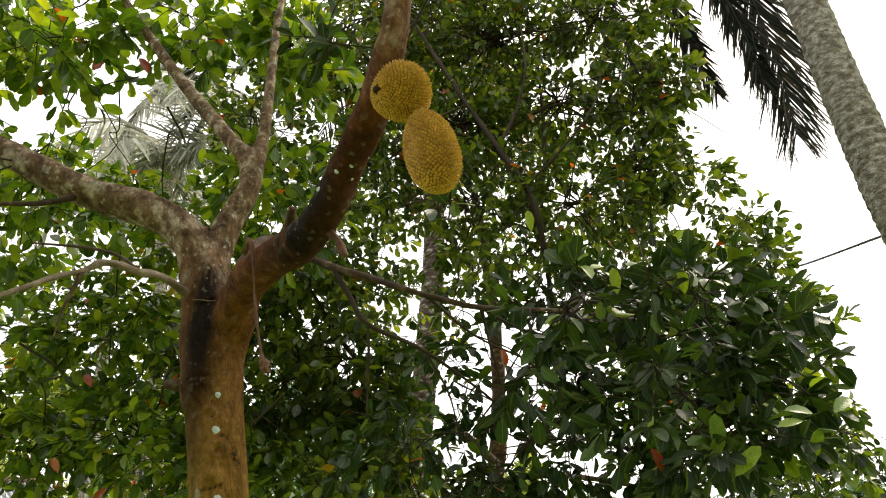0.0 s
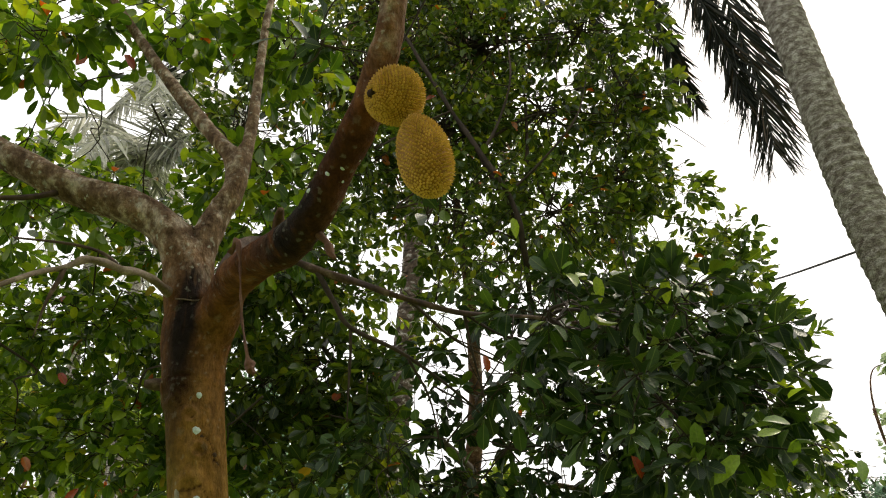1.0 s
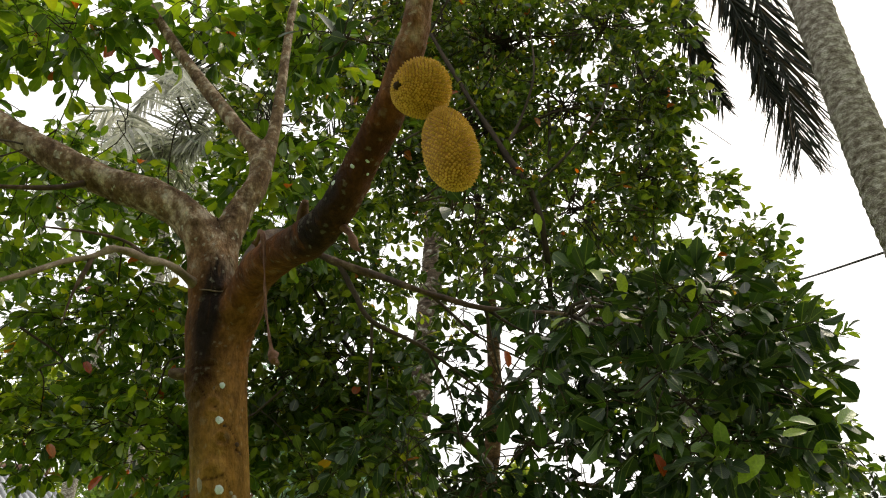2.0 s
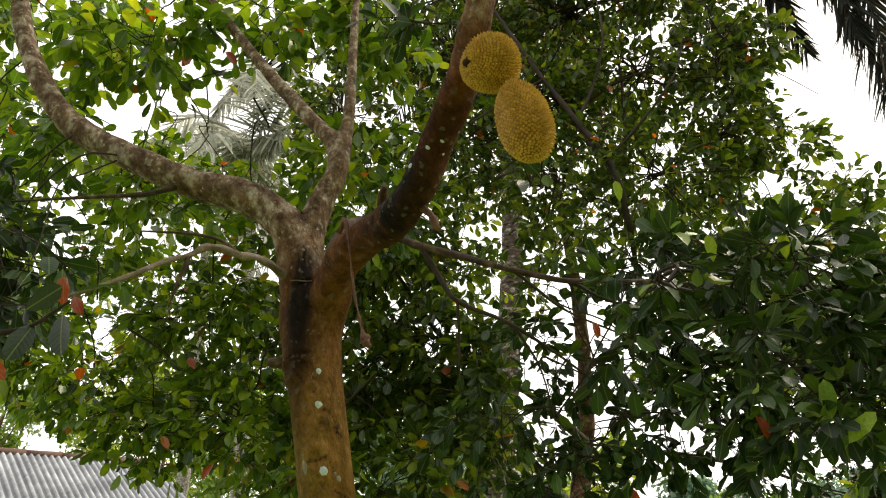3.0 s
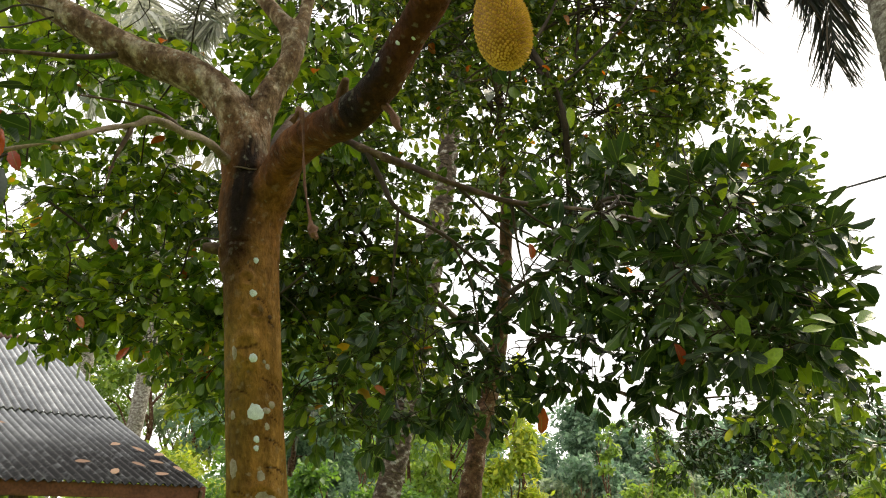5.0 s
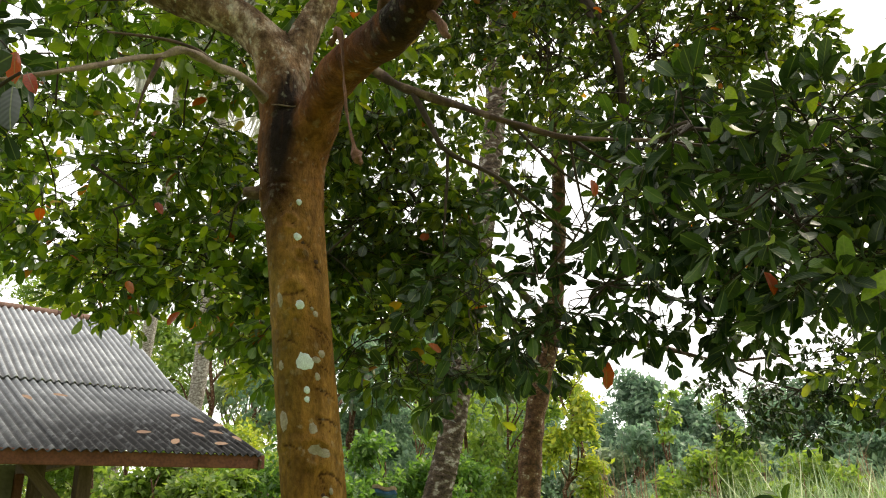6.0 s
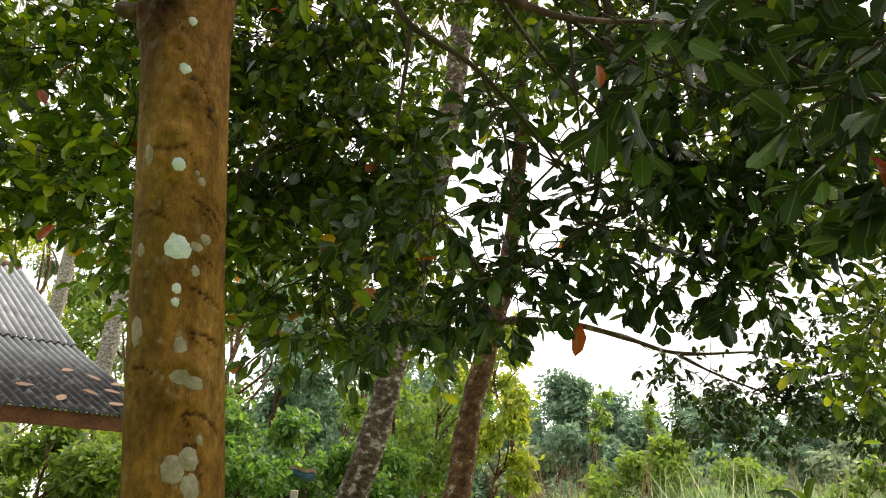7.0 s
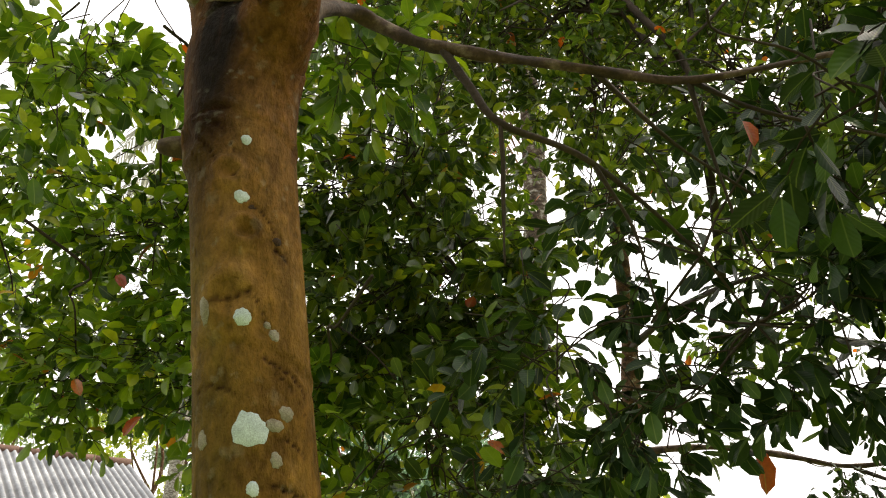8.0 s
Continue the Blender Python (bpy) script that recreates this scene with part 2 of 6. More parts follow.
LICHEN_GREY = rough_stuff("grey_lichen", [(0.3, (0.20, 0.165, 0.12)), (0.7, (0.36, 0.325, 0.265))], 50, 0.9, 0.5, 0.003)
SCAR = rough_stuff("bark_scar", [(0.3, (0.045, 0.021, 0.009)), (0.7, (0.14, 0.068, 0.028))], 60, 0.85, 0.6, 0.004)
RIND = rough_stuff("jackfruit_rind", [(0.25, (0.19, 0.080, 0.014)), (0.5, (0.29, 0.135, 0.025)), (0.75, (0.38, 0.19, 0.038))], 9, 0.6, 0.3, 0.002, None, 90, 0.15)
SPIKE = rough_stuff("jackfruit_spike", [(0.3, (0.48, 0.26, 0.050)), (0.7, (0.66, 0.41, 0.095))], 14, 0.6, 0.2, 0.002, None, 90, 0.15)
ROT = rough_stuff("dark_rot", [(0.3, (0.02, 0.012, 0.008)), (0.7, (0.06, 0.03, 0.018))], 40, 0.9)


def sheet_material():
    """Old fibre cement: grey, darker in the valleys, with black algae in patches by one corner."""
    m, n, l, b = mat("fibre_cement", 0.8, 0.3)
    big = noise_node(n, l, 3.0, 6, rough=0.65)
    base = ramp(n, [(0.35, (0.26, 0.28, 0.31)), (0.52, (0.42, 0.445, 0.48)), (0.66, (0.62, 0.65, 0.69))])
    l.new(big.outputs[0], base.inputs[0])
    valley_tone = n.new("ShaderNodeAttribute")
    valley_tone.attribute_name = "valley_tone"
    algae = n.new("ShaderNodeAttribute")
    algae.attribute_name = "algae"
    blot = noise_node(n, l, 7.0, 6, rough=0.7)
    br = ramp(n, [(0.36, (0.72, 0.72, 0.72)), (0.5, (1, 1, 1))])
    l.new(blot.outputs[0], br.inputs[0])
    c = mix(n, l, valley_tone.outputs["Fac"], base.outputs[0], (0.075, 0.072, 0.072))
    c = mix(n, l, mix(n, l, 1.0, br.outputs[0], algae.outputs["Fac"], "MULTIPLY"), c, (0.013, 0.013, 0.015))
    fine = noise_node(n, l, 60, 5)
    grain = ramp(n, [(0.3, (0.75, 0.75, 0.75)), (0.7, (1.12, 1.12, 1.12))])
    l.new(fine.outputs[0], grain.inputs[0])
    l.new(mix(n, l, 1.0, c, grain.outputs[0], "MULTIPLY"), b.inputs["Base Color"])
    bump(n, l, b, fine.outputs[0], 0.5, 0.004)
    return m


SHEET = sheet_material()
WOOD = rough_stuff("weathered_timber", [(0.3, (0.075, 0.045, 0.033)), (0.7, (0.15, 0.10, 0.075))], 6, 0.8, 0.4, 0.004, (5, 5, 0.6))
FASCIA = rough_stuff("red_brown_board", [(0.3, (0.13, 0.045, 0.03)), (0.7, (0.22, 0.085, 0.055))], 5, 0.75, 0.3, 0.003)
TILE = rough_stuff("red_ridge_tile", [(0.3, (0.12, 0.065, 0.050)), (0.7, (0.21, 0.125, 0.10))], 6, 0.8)
PLASTER = rough_stuff("dirty_plaster", [(0.3, (0.12, 0.105, 0.09)), (0.7, (0.25, 0.23, 0.205))], 2, 0.9)
PANEL = rough_stuff("grey_board", [(0.3, (0.38, 0.41, 0.44)), (0.7, (0.52, 0.55, 0.57))], 3, 0.7)
SOIL = rough_stuff("grassy_soil", [(0.3, (0.19, 0.26, 0.07)), (0.55, (0.31, 0.40, 0.11)), (0.75, (0.40, 0.45, 0.17))], 0.8, 0.95, 0.8, 0.05, None, 14)
CONCRETE = rough_stuff("concrete", [(0.3, (0.28, 0.25, 0.22)), (0.7, (0.45, 0.41, 0.37))], 6, 0.9)
CABLE = rough_stuff("black_cable", [(0.3, (0.015, 0.015, 0.02)), (0.7, (0.03, 0.03, 0.035))], 6, 0.6)
CLOTH_BLUE = rough_stuff("blue_tarpaulin", [(0.3, (0.05, 0.12, 0.40)), (0.7, (0.09, 0.2, 0.5))], 4, 0.6)
CLOTH_PINK = rough_stuff("faded_tarpaulin", [(0.3, (0.45, 0.25, 0.25)), (0.7, (0.6, 0.45, 0.45))], 4, 0.6)
PETAL = rough_stuff("red_petal", [(0.3, (0.45, 0.02, 0.04)), (0.7, (0.6, 0.05, 0.07))], 40, 0.6)


# ---- building blocks ----
rng = np.random.default_rng(7)


def mesh_object(name, verts, faces, material, parent=None, label="", smooth=True, uvs=None, kind=""):
    me = bpy.data.meshes.new(name)
    verts, faces = np.asarray(verts, float), [tuple(f) for f in faces]
    me.from_pydata(verts.tolist(), [], faces)
    if uvs is not None:
        layer = me.uv_layers.new(name="leaf")
        idx = np.empty(len(me.loops), int)
        me.loops.foreach_get("vertex_index", idx)
        layer.data.foreach_set("uv", np.asarray(uvs, np.float32)[idx].ravel())
    if smooth:
        me.polygons.foreach_set("use_smooth", [True] * len(me.polygons))
    me.materials.append(material)
    me.update()
    ob = new(name, me)
    ob.parent = parent
    return tagged(ob, label=label, kind=kind)


def part(name, bm, material, parent, label="", smooth=False):
    me = bpy.data.meshes.new(name)
    bm.to_mesh(me)
    bm.free()
    if smooth:
        me.polygons.foreach_set("use_smooth", [True] * len(me.polygons))
    me.materials.append(material)
    ob = new(name, me)
    ob.parent = parent
    return tagged(ob, label=label)


def empty(name, label, category, group="", kind=""):
    return tagged(new(name), label, category, group, kind)


def spline(points, steps):
    """A smooth line through the points (Catmull-Rom), with whatever columns they carry."""
    p = np.asarray(points, float)
    p = np.vstack([2 * p[0] - p[1], p, 2 * p[-1] - p[-2]])
    out = []
    for i in range(1, len(p) - 2):
        for s in np.linspace(0, 1, steps, endpoint=False):
            a, b, c, d = p[i - 1:i + 3]
            out.append(0.5 * (2 * b + (c - a) * s + (2 * a - 5 * b + 4 * c - d) * s ** 2 + (3 * b - a - 3 * c + d) * s ** 3))
    out.append(p[-2])
    return np.array(out)


def tube(points, radii, sides=8, shape=None):
    """Rings of vertices round a line, closed at both ends. shape(i, angles, radius) may vary a ring's radius."""
    p, r = np.asarray(points, float), np.broadcast_to(radii, len(points)).astype(float)
    t = np.gradient(p, axis=0)
    t /= np.linalg.norm(t, axis=1)[:, None] + 1e-9
    u = np.cross(t[0], (0.13, 0.97, 0.2))
    u /= np.linalg.norm(u)
    ang = np.linspace(0, 2 * math.pi, sides, endpoint=False)
    verts = []
    for i in range(len(p)):
        u = u - t[i] * (u @ t[i])
        u /= np.linalg.norm(u)
        w = np.cross(t[i], u)
        rr = shape(i, ang, r[i]) if shape else np.full(sides, r[i])
        verts.append(p[i] + (np.cos(ang) * rr)[:, None] * u + (np.sin(ang) * rr)[:, None] * w)
    verts = np.vstack(verts)
    n = len(p)
    faces = [(i * sides + j, i * sides + (j + 1) % sides, (i + 1) * sides + (j + 1) % sides, (i + 1) * sides + j)
             for i in range(n - 1) for j in range(sides)]
    faces += [tuple(range(sides - 1, -1, -1)), tuple(range((n - 1) * sides, n * sides))]
    return verts, faces


def joined(pieces):
    verts, faces, k = [], [], 0
    for v, f in pieces:
        verts.append(v)
        faces += [tuple(i + k for i in q) for q in f]
        k += len(v)
    return np.vstack(verts), faces


def box(sx, sy, sz, bevel=0.006):
    bm = bmesh.new()
    bmesh.ops.create_cube(bm, size=1)
    bmesh.ops.scale(bm, vec=(sx, sy, sz), verts=bm.verts)
    bmesh.ops.bevel(bm, geom=bm.edges[:], offset=min(bevel, sx / 4, sy / 4, sz / 4), segments=1, affect="EDGES")
    return bm


# One leaf blade with its stalk: x across, y along, z up; length 1.
LEAF_V = np.array([(-0.012, 0, 0), (0.012, 0, 0), (0, 0.13, 0), (0, 0.40, -0.015), (0, 0.70, -0.05), (0, 1.0, -0.14),
                   (-0.14, 0.30, 0.045), (-0.24, 0.61, 0.035), (-0.175, 0.88, -0.055), (0.14, 0.30, 0.045), (0.24, 0.61, 0.035), (0.175, 0.88, -0.055)])
LEAF_F = [(0, 1, 2), (2, 3, 6), (6, 3, 4, 7), (7, 4, 5, 8), (2, 9, 3), (9, 10, 4, 3), (10, 11, 5, 4)]
LEAF_UV = np.column_stack([LEAF_V[:, 0] + 0.5, LEAF_V[:, 1]])
CARD_V = np.array([(0, 0, 0), (-0.26, 0.5, 0.05), (0, 0.5, -0.04), (0.26, 0.5, 0.05), (0, 1.0, -0.08)])
CARD_F = [(0, 2, 1), (0, 3, 2), (1, 2, 4), (2, 3, 4)]


def unit(a):
    return a / (np.linalg.norm(a, axis=-1, keepdims=True) + 1e-9)


def leaf_axes(along, up):
    y = unit(along)
    x = unit(np.cross(y, up))
    return x, y, np.cross(x, y)


def blades(base, along, up, length, template=LEAF_V, faces=LEAF_F, uv=LEAF_UV, width=1.0):
    """Vertices, faces and uvs of many leaves at once."""
    x, y, z = leaf_axes(along, up)
    n, k = len(base), len(template)
    bend = rng.uniform(-0.3, 2.2, n)
    wide = rng.uniform(0.85, 1.15, n) * width
    t = template[None] * np.stack([wide, np.ones(n), bend], 1)[:, None]
    v = base[:, None] + (t[..., :1] * x[:, None] + t[..., 1:2] * y[:, None] + t[..., 2:] * z[:, None]) * length[:, None, None]
    f = [tuple(i * k + j for j in q) for i in range(n) for q in faces]
    return v.reshape(-1, 3), f, None if uv is None else np.tile(uv, (n, 1))


def twig_leaves(start, heading, count, length, sag=(-0.35, 0.75), inner=0.25):
    """Leaf bases, directions and normals round one twig, most of them near its end."""
    s = np.sort(rng.uniform(inner, 1.0, count))
    turn = np.arange(count) * 2.4 + rng.uniform(0, 6)
    h = heading / np.linalg.norm(heading)
    side = unit(np.cross(h, (0.3, 0.2, 1.0)))
    other = np.cross(side, h)
    base = start + s[:, None] * heading
    out = np.cos(turn)[:, None] * side + np.sin(turn)[:, None] * other
    along = out * rng.uniform(0.55, 1.0, (count, 1)) + h * (0.25 + 0.7 * s[:, None]) + np.array([0, 0, -1.0]) * rng.uniform(*sag, (count, 1))
    up = np.array([0, 0, 1.0]) + rng.normal(0, 0.45, (count, 3))
    return base, unit(along), up, length * rng.uniform(0.7, 1.2, count)


def clump(center, radii, twigs, length, per=8, sag=(-0.35, 0.75), inner=0.25):
    """Twigs scattered through an ellipsoid, with their leaves: returns leaf arrays and stems."""
    c, r = np.array(center, float), np.array(radii, float)
    B, A, U, L, stems = [], [], [], [], []
    for _ in range(twigs):
        d = rng.normal(0, 1, 3)
        d /= np.linalg.norm(d)
        p = c + d * r * rng.uniform(0.15, 1.0) ** 0.5
        head = d * np.array([1, 1, 0.35]) + rng.normal(0, 0.45, 3) + np.array([0, 0, -0.35])
        head = head / np.linalg.norm(head) * rng.uniform(0.16, 0.34) * length / 0.115
        p = p - head * 0.6
        b, a, u, l = twig_leaves(p, head, int(rng.integers(per - 3, per + 3)), length, sag, inner)
        B.append(b), A.append(a), U.append(u), L.append(l)
        stems.append((p, p + head))
    return np.vstack(B), np.vstack(A), np.vstack(U), np.concatenate(L), stems


def thin_stems(stems, r0=0.0035, r1=0.0015):
    pieces = []
    for p, q in stems:
        m = (p + q) / 2 + np.array([0, 0, 0.02])
        pieces.append(tube(np.array([p, m, q]), (r0, (r0 + r1) / 2, r1), 3))
    return joined(pieces)


def wander(a, b, sag, jitter, n=5):
    """A limb's line from a to b, bending on its way."""
    a, b = np.array(a, float), np.array(b, float)
    s = np.linspace(0, 1, n)[:, None]
    p = a + (b - a) * s + np.array([0, 0, 1.0]) * sag * np.sin(s * math.pi)
    p[1:-1] += rng.normal(0, jitter, (n - 2, 3))
    return spline(p, 4)


def limb(name, parent, points, material, sides=10, steps=5, label="", knobble=0.05):
    """A bough through rows of x, y, z, radius."""
    p = spline(points, steps)
    ph = rng.uniform(0, 6, 3)

    def uneven(i, a, r):
        return r * (1 + knobble * np.sin(2 * a + ph[0] + i * 0.5) + knobble * np.sin(3 * a + ph[1] - i * 0.9) + knobble * 0.8 * math.sin(i * 1.3 + ph[2]))
    v, f = tube(p[:, :3], p[:, 3], sides, uneven)
    return mesh_object(name, v, f, material, parent, label)


# ---- ground ----
def ground_height(x, y):
    d = np.clip((np.asarray(y, float) - 4.5) / 8.0, 0, 1)
    far = np.clip((np.asarray(y, float) - 12) / 30.0, 0, 1)
    return 1.0 * d * d * (3 - 2 * d) + 0.2 * far + 0.05 * np.sin(0.9 * np.asarray(x)) * d


gx = np.concatenate([-np.geomspace(300, 16, 16), np.linspace(-15, 15, 61), np.geomspace(16, 300, 16)])
gy = np.concatenate([-np.geomspace(300, 10, 12), np.linspace(-9, 30, 79), np.geomspace(31, 900, 22)])
GX, GY = np.meshgrid(gx, gy)
GZ = ground_height(GX, GY) + rng.normal(0, 0.012, GX.shape)
nx = len(gx)
gf = [(j * nx + i, j * nx + i + 1, (j + 1) * nx + i + 1, (j + 1) * nx + i) for j in range(len(gy) - 1) for i in range(nx - 1)]
tagged(mesh_object("ground", np.column_stack([GX.ravel(), GY.ravel(), GZ.ravel()]), gf, SOIL), "grassy ground rising gently behind the trees", "ground", kind="structure")


# ---- the fruiting jackfruit tree ----
tree = empty("jackfruit_tree", "fruiting jackfruit tree with ochre lichen-spotted trunk in the grass", "tree", "jackfruit trees")


def bark_masks(ob, red, grey, wet, moss):
    """How red, grey, wet and mossy the bark is, vertex by vertex."""
    me = ob.data
    v = np.empty(len(me.vertices) * 3)
    me.vertices.foreach_get("co", v)
    v = v.reshape(-1, 3)
    for key, fn in (("red", red), ("grey", grey), ("wet", wet), ("moss", moss)):
        a = me.attributes.new(key, "FLOAT", "POINT")
        a.data.foreach_set("value", np.clip(fn(v), 0, 1).astype(np.float32))
    return ob


def bell(x, c, w):
    return np.exp(-((x - c) / w) ** 2)


def nothing(v):
    return np.zeros(len(v))


TRUNK = np.array([(-0.62, 2.66, -0.06, 0.150), (-0.66, 2.60, 0.35, 0.116), (-0.715, 2.53, 0.95, 0.102), (-0.756, 2.475, 1.4, 0.0965), (-0.796, 2.42, 1.9, 0.0915),
                  (-0.824, 2.375, 2.3, 0.0915), (-0.842, 2.355, 2.56, 0.098), (-0.845, 2.35, 2.66, 0.088), (-0.845, 2.35, 2.73, 0.055), (-0.845, 2.35, 2.76, 0.02)])
LEFT = [(-0.840, 2.37, 2.40, 0.04), (-0.852, 2.36, 2.55, 0.066), (-0.873, 2.345, 2.76, 0.077), (-0.905, 2.34, 2.93, 0.074), (-0.975, 2.33, 3.06, 0.069), (-1.10, 2.31, 3.148, 0.065), (-1.341, 2.29, 3.258, 0.061),
        (-1.597, 2.27, 3.419, 0.057), (-1.816, 2.25, 3.578, 0.054), (-1.983, 2.25, 3.778, 0.050), (-2.152, 2.25, 4.095, 0.046), (-2.274, 2.26, 4.429, 0.040), (-2.40, 2.3, 4.85, 0.030), (-2.5, 2.4, 5.4, 0.014)]
UPPER = [(-0.86, 2.35, 2.66, 0.045), (-0.855, 2.37, 2.86, 0.056), (-0.835, 2.385, 3.02, 0.054), (-0.80, 2.405, 3.14, 0.049), (-0.757, 2.42, 3.245, 0.044), (-0.737, 2.44, 3.35, 0.038),
         (-0.712, 2.47, 3.53, 0.027), (-0.702, 2.50, 3.70, 0.024), (-0.702, 2.60, 4.14, 0.021), (-0.684, 2.70, 4.64, 0.018), (-0.6, 2.9, 5.4, 0.011)]
FORK = [(-0.745, 2.44, 3.32, 0.03), (-0.785, 2.46, 3.47, 0.034), (-0.87, 2.50, 3.617, 0.033), (-1.106, 2.62, 4.013, 0.030), (-1.34, 2.72, 4.438, 0.026), (-1.707, 2.85, 5.128, 0.018)]
FRUIT = [(-0.815, 2.37, 2.40, 0.035), (-0.80, 2.355, 2.52, 0.056), (-0.755, 2.31, 2.63, 0.072), (-0.675, 2.18, 2.70, 0.066), (-0.542, 1.97, 2.667, 0.060), (-0.412, 1.80, 2.612, 0.055), (-0.316, 1.68, 2.625, 0.051),
         (-0.234, 1.58, 2.689, 0.047), (-0.153, 1.47, 2.757, 0.043), (-0.096, 1.40, 2.855, 0.040), (-0.052, 1.355, 2.975, 0.038), (-0.01, 1.32, 3.25, 0.032), (0.03, 1.35, 3.8, 0.02)]
trunk_line = spline(TRUNK, 28)
LINES = {"trunk": trunk_line[::3], "left_limb": spline(LEFT, 10), "upper_limb": spline(UPPER, 10), "forked_limb": spline(FORK, 10), "fruit_limb": spline(FRUIT, 10)}


def reach(p, line):
    """How far points lie outside a row of balls."""
    return (np.linalg.norm(p[:, None] - line[None, :, :3], axis=2) - line[None, :, 3]).min(1)


def grown_together(v, own):
    """Swells a limb's skin where it meets the others, so that the forks have rounded crotches."""
    v = np.array(v)
    near = np.zeros(len(v), bool)
    for c, r in (((-0.84, 2.36, 2.70), 0.42), ((-0.75, 2.44, 3.36), 0.25)):
        near |= np.linalg.norm(v - np.array(c), axis=1) < r
    others = [line for key, line in LINES.items() if key != own]
    near[near] = np.min([reach(v[near], line) for line in others], axis=0) > (-0.03 if own == "trunk" else -0.008)
    p, k = v[near], 0.016

    def depth(q):
        return -k * np.log(sum(np.exp(-reach(q, line) / k) for line in LINES.values()))
    level = reach(p, LINES[own])
    for _ in range(5):
        g = depth(p)
        slope = np.stack([(depth(p + step) - g) / 0.002 for step in np.eye(3) * 0.002], 1)
        p = p + np.clip(level - g, -0.02, 0.02)[:, None] * slope / np.maximum((slope ** 2).sum(1), 0.3)[:, None]
    v[near] = p
    return v


def trunk_at(z):
    return np.array([np.interp(z, trunk_line[:, 2], trunk_line[:, k]) for k in range(4)])


KNOTS = [(1.2, 2.085, 0.05), (1.72, 2.31, 0.03), (0.75, 2.40, 0.055), (1.95, 2.2, 0.03), (2.0, 1.62, 0.05), (1.1, 1.2, 0.05)]
# Cracked scars in the bark: height, from and to round the trunk, droop, half width.
SCARS = [(1.985, 0.60, 1.40, 0.05, 0.006), (1.968, 0.75, 1.35, 0.065, 0.004), (1.80, 0.60, 1.35, 0.03, 0.005), (1.79, 0.75, 1.2, 0.03, 0.003), (1.715, 0.55, 1.30, 0.02, 0.006), (1.70, 0.6, 1.1, 0.03, 0.003),
         (1.56, 0.50, 1.35, 0.03, 0.007), (1.55, 0.45, 0.75, 0.10, 0.005), (1.54, 0.60, 0.90, 0.12, 0.005), (1.53, 0.7, 0.8, 0.09, 0.004), (2.438, -0.62, 0.20, -0.006, 0.008), (2.42, -0.6, 0.12, 0.012, 0.004), (2.405, -0.1, 0.24, 0.055, 0.007),
         (2.40, -0.35, -0.05, 0.03, 0.006), (2.385, -0.5, -0.1, 0.05, 0.005), (2.37, -0.65, -0.45, 0.06, 0.004), (2.245, 0.5, 0.95, 0.035, 0.006), (2.17, 0.95, 1.2, 0.01, 0.010), (2.085, -0.15, 0.42, -0.004, 0.007),
         (2.085, 0.40, 0.66, 0.035, 0.004), (2.08, -0.2, -0.34, 0.03, 0.006), (1.945, -0.6, 0.1, 0.01, 0.004), (1.30, -0.25, 0.65, 0.02, 0.006), (1.87, 0.7, 1.25, 0.03, 0.004), (1.64, -0.6, -0.1, 0.015, 0.003), (2.31, 0.1, 0.35, 0.0, 0.003)]


def scar_fields(ang, z, r):
    """Depth and darkness of the scars on the trunk's skin, row by row."""
    q = np.random.default_rng(9)
    depth, dark = np.zeros_like(ang), np.zeros_like(ang)
    for zs, a0, a1, droop, th in SCARS:
        w = q.uniform(0, 6, 3)
        s = np.clip((ang - a0) / (a1 - a0), 0, 1)
        line = zs - droop * s * s + 0.003 * np.sin(7 * ang + w[0]) + 0.0012 * np.sin(29 * ang + w[1])
        over = (np.clip(np.maximum(min(a0, a1) - ang, ang - max(a0, a1)), 0, 9)) * r
        d = np.hypot(z - line, over)
        th = th * 0.9 * (0.6 + 0.6 * np.sin(17 * ang + w[2]) ** 2)
        depth += -0.0035 * bell(d, 0, th * 0.7) + 0.0015 * bell(z - line, th * 1.5, th * 0.9) * bell(over, 0, 0.006)
        dark = np.maximum(dark, bell(d, 0, th * 0.62))
    return depth, dark


TRUNK_ROWS, TRUNK_SIDES = np.concatenate([np.linspace(-0.06, 1.2, 50)[:-1], np.arange(1.2, 2.755, 0.0055)]), 132


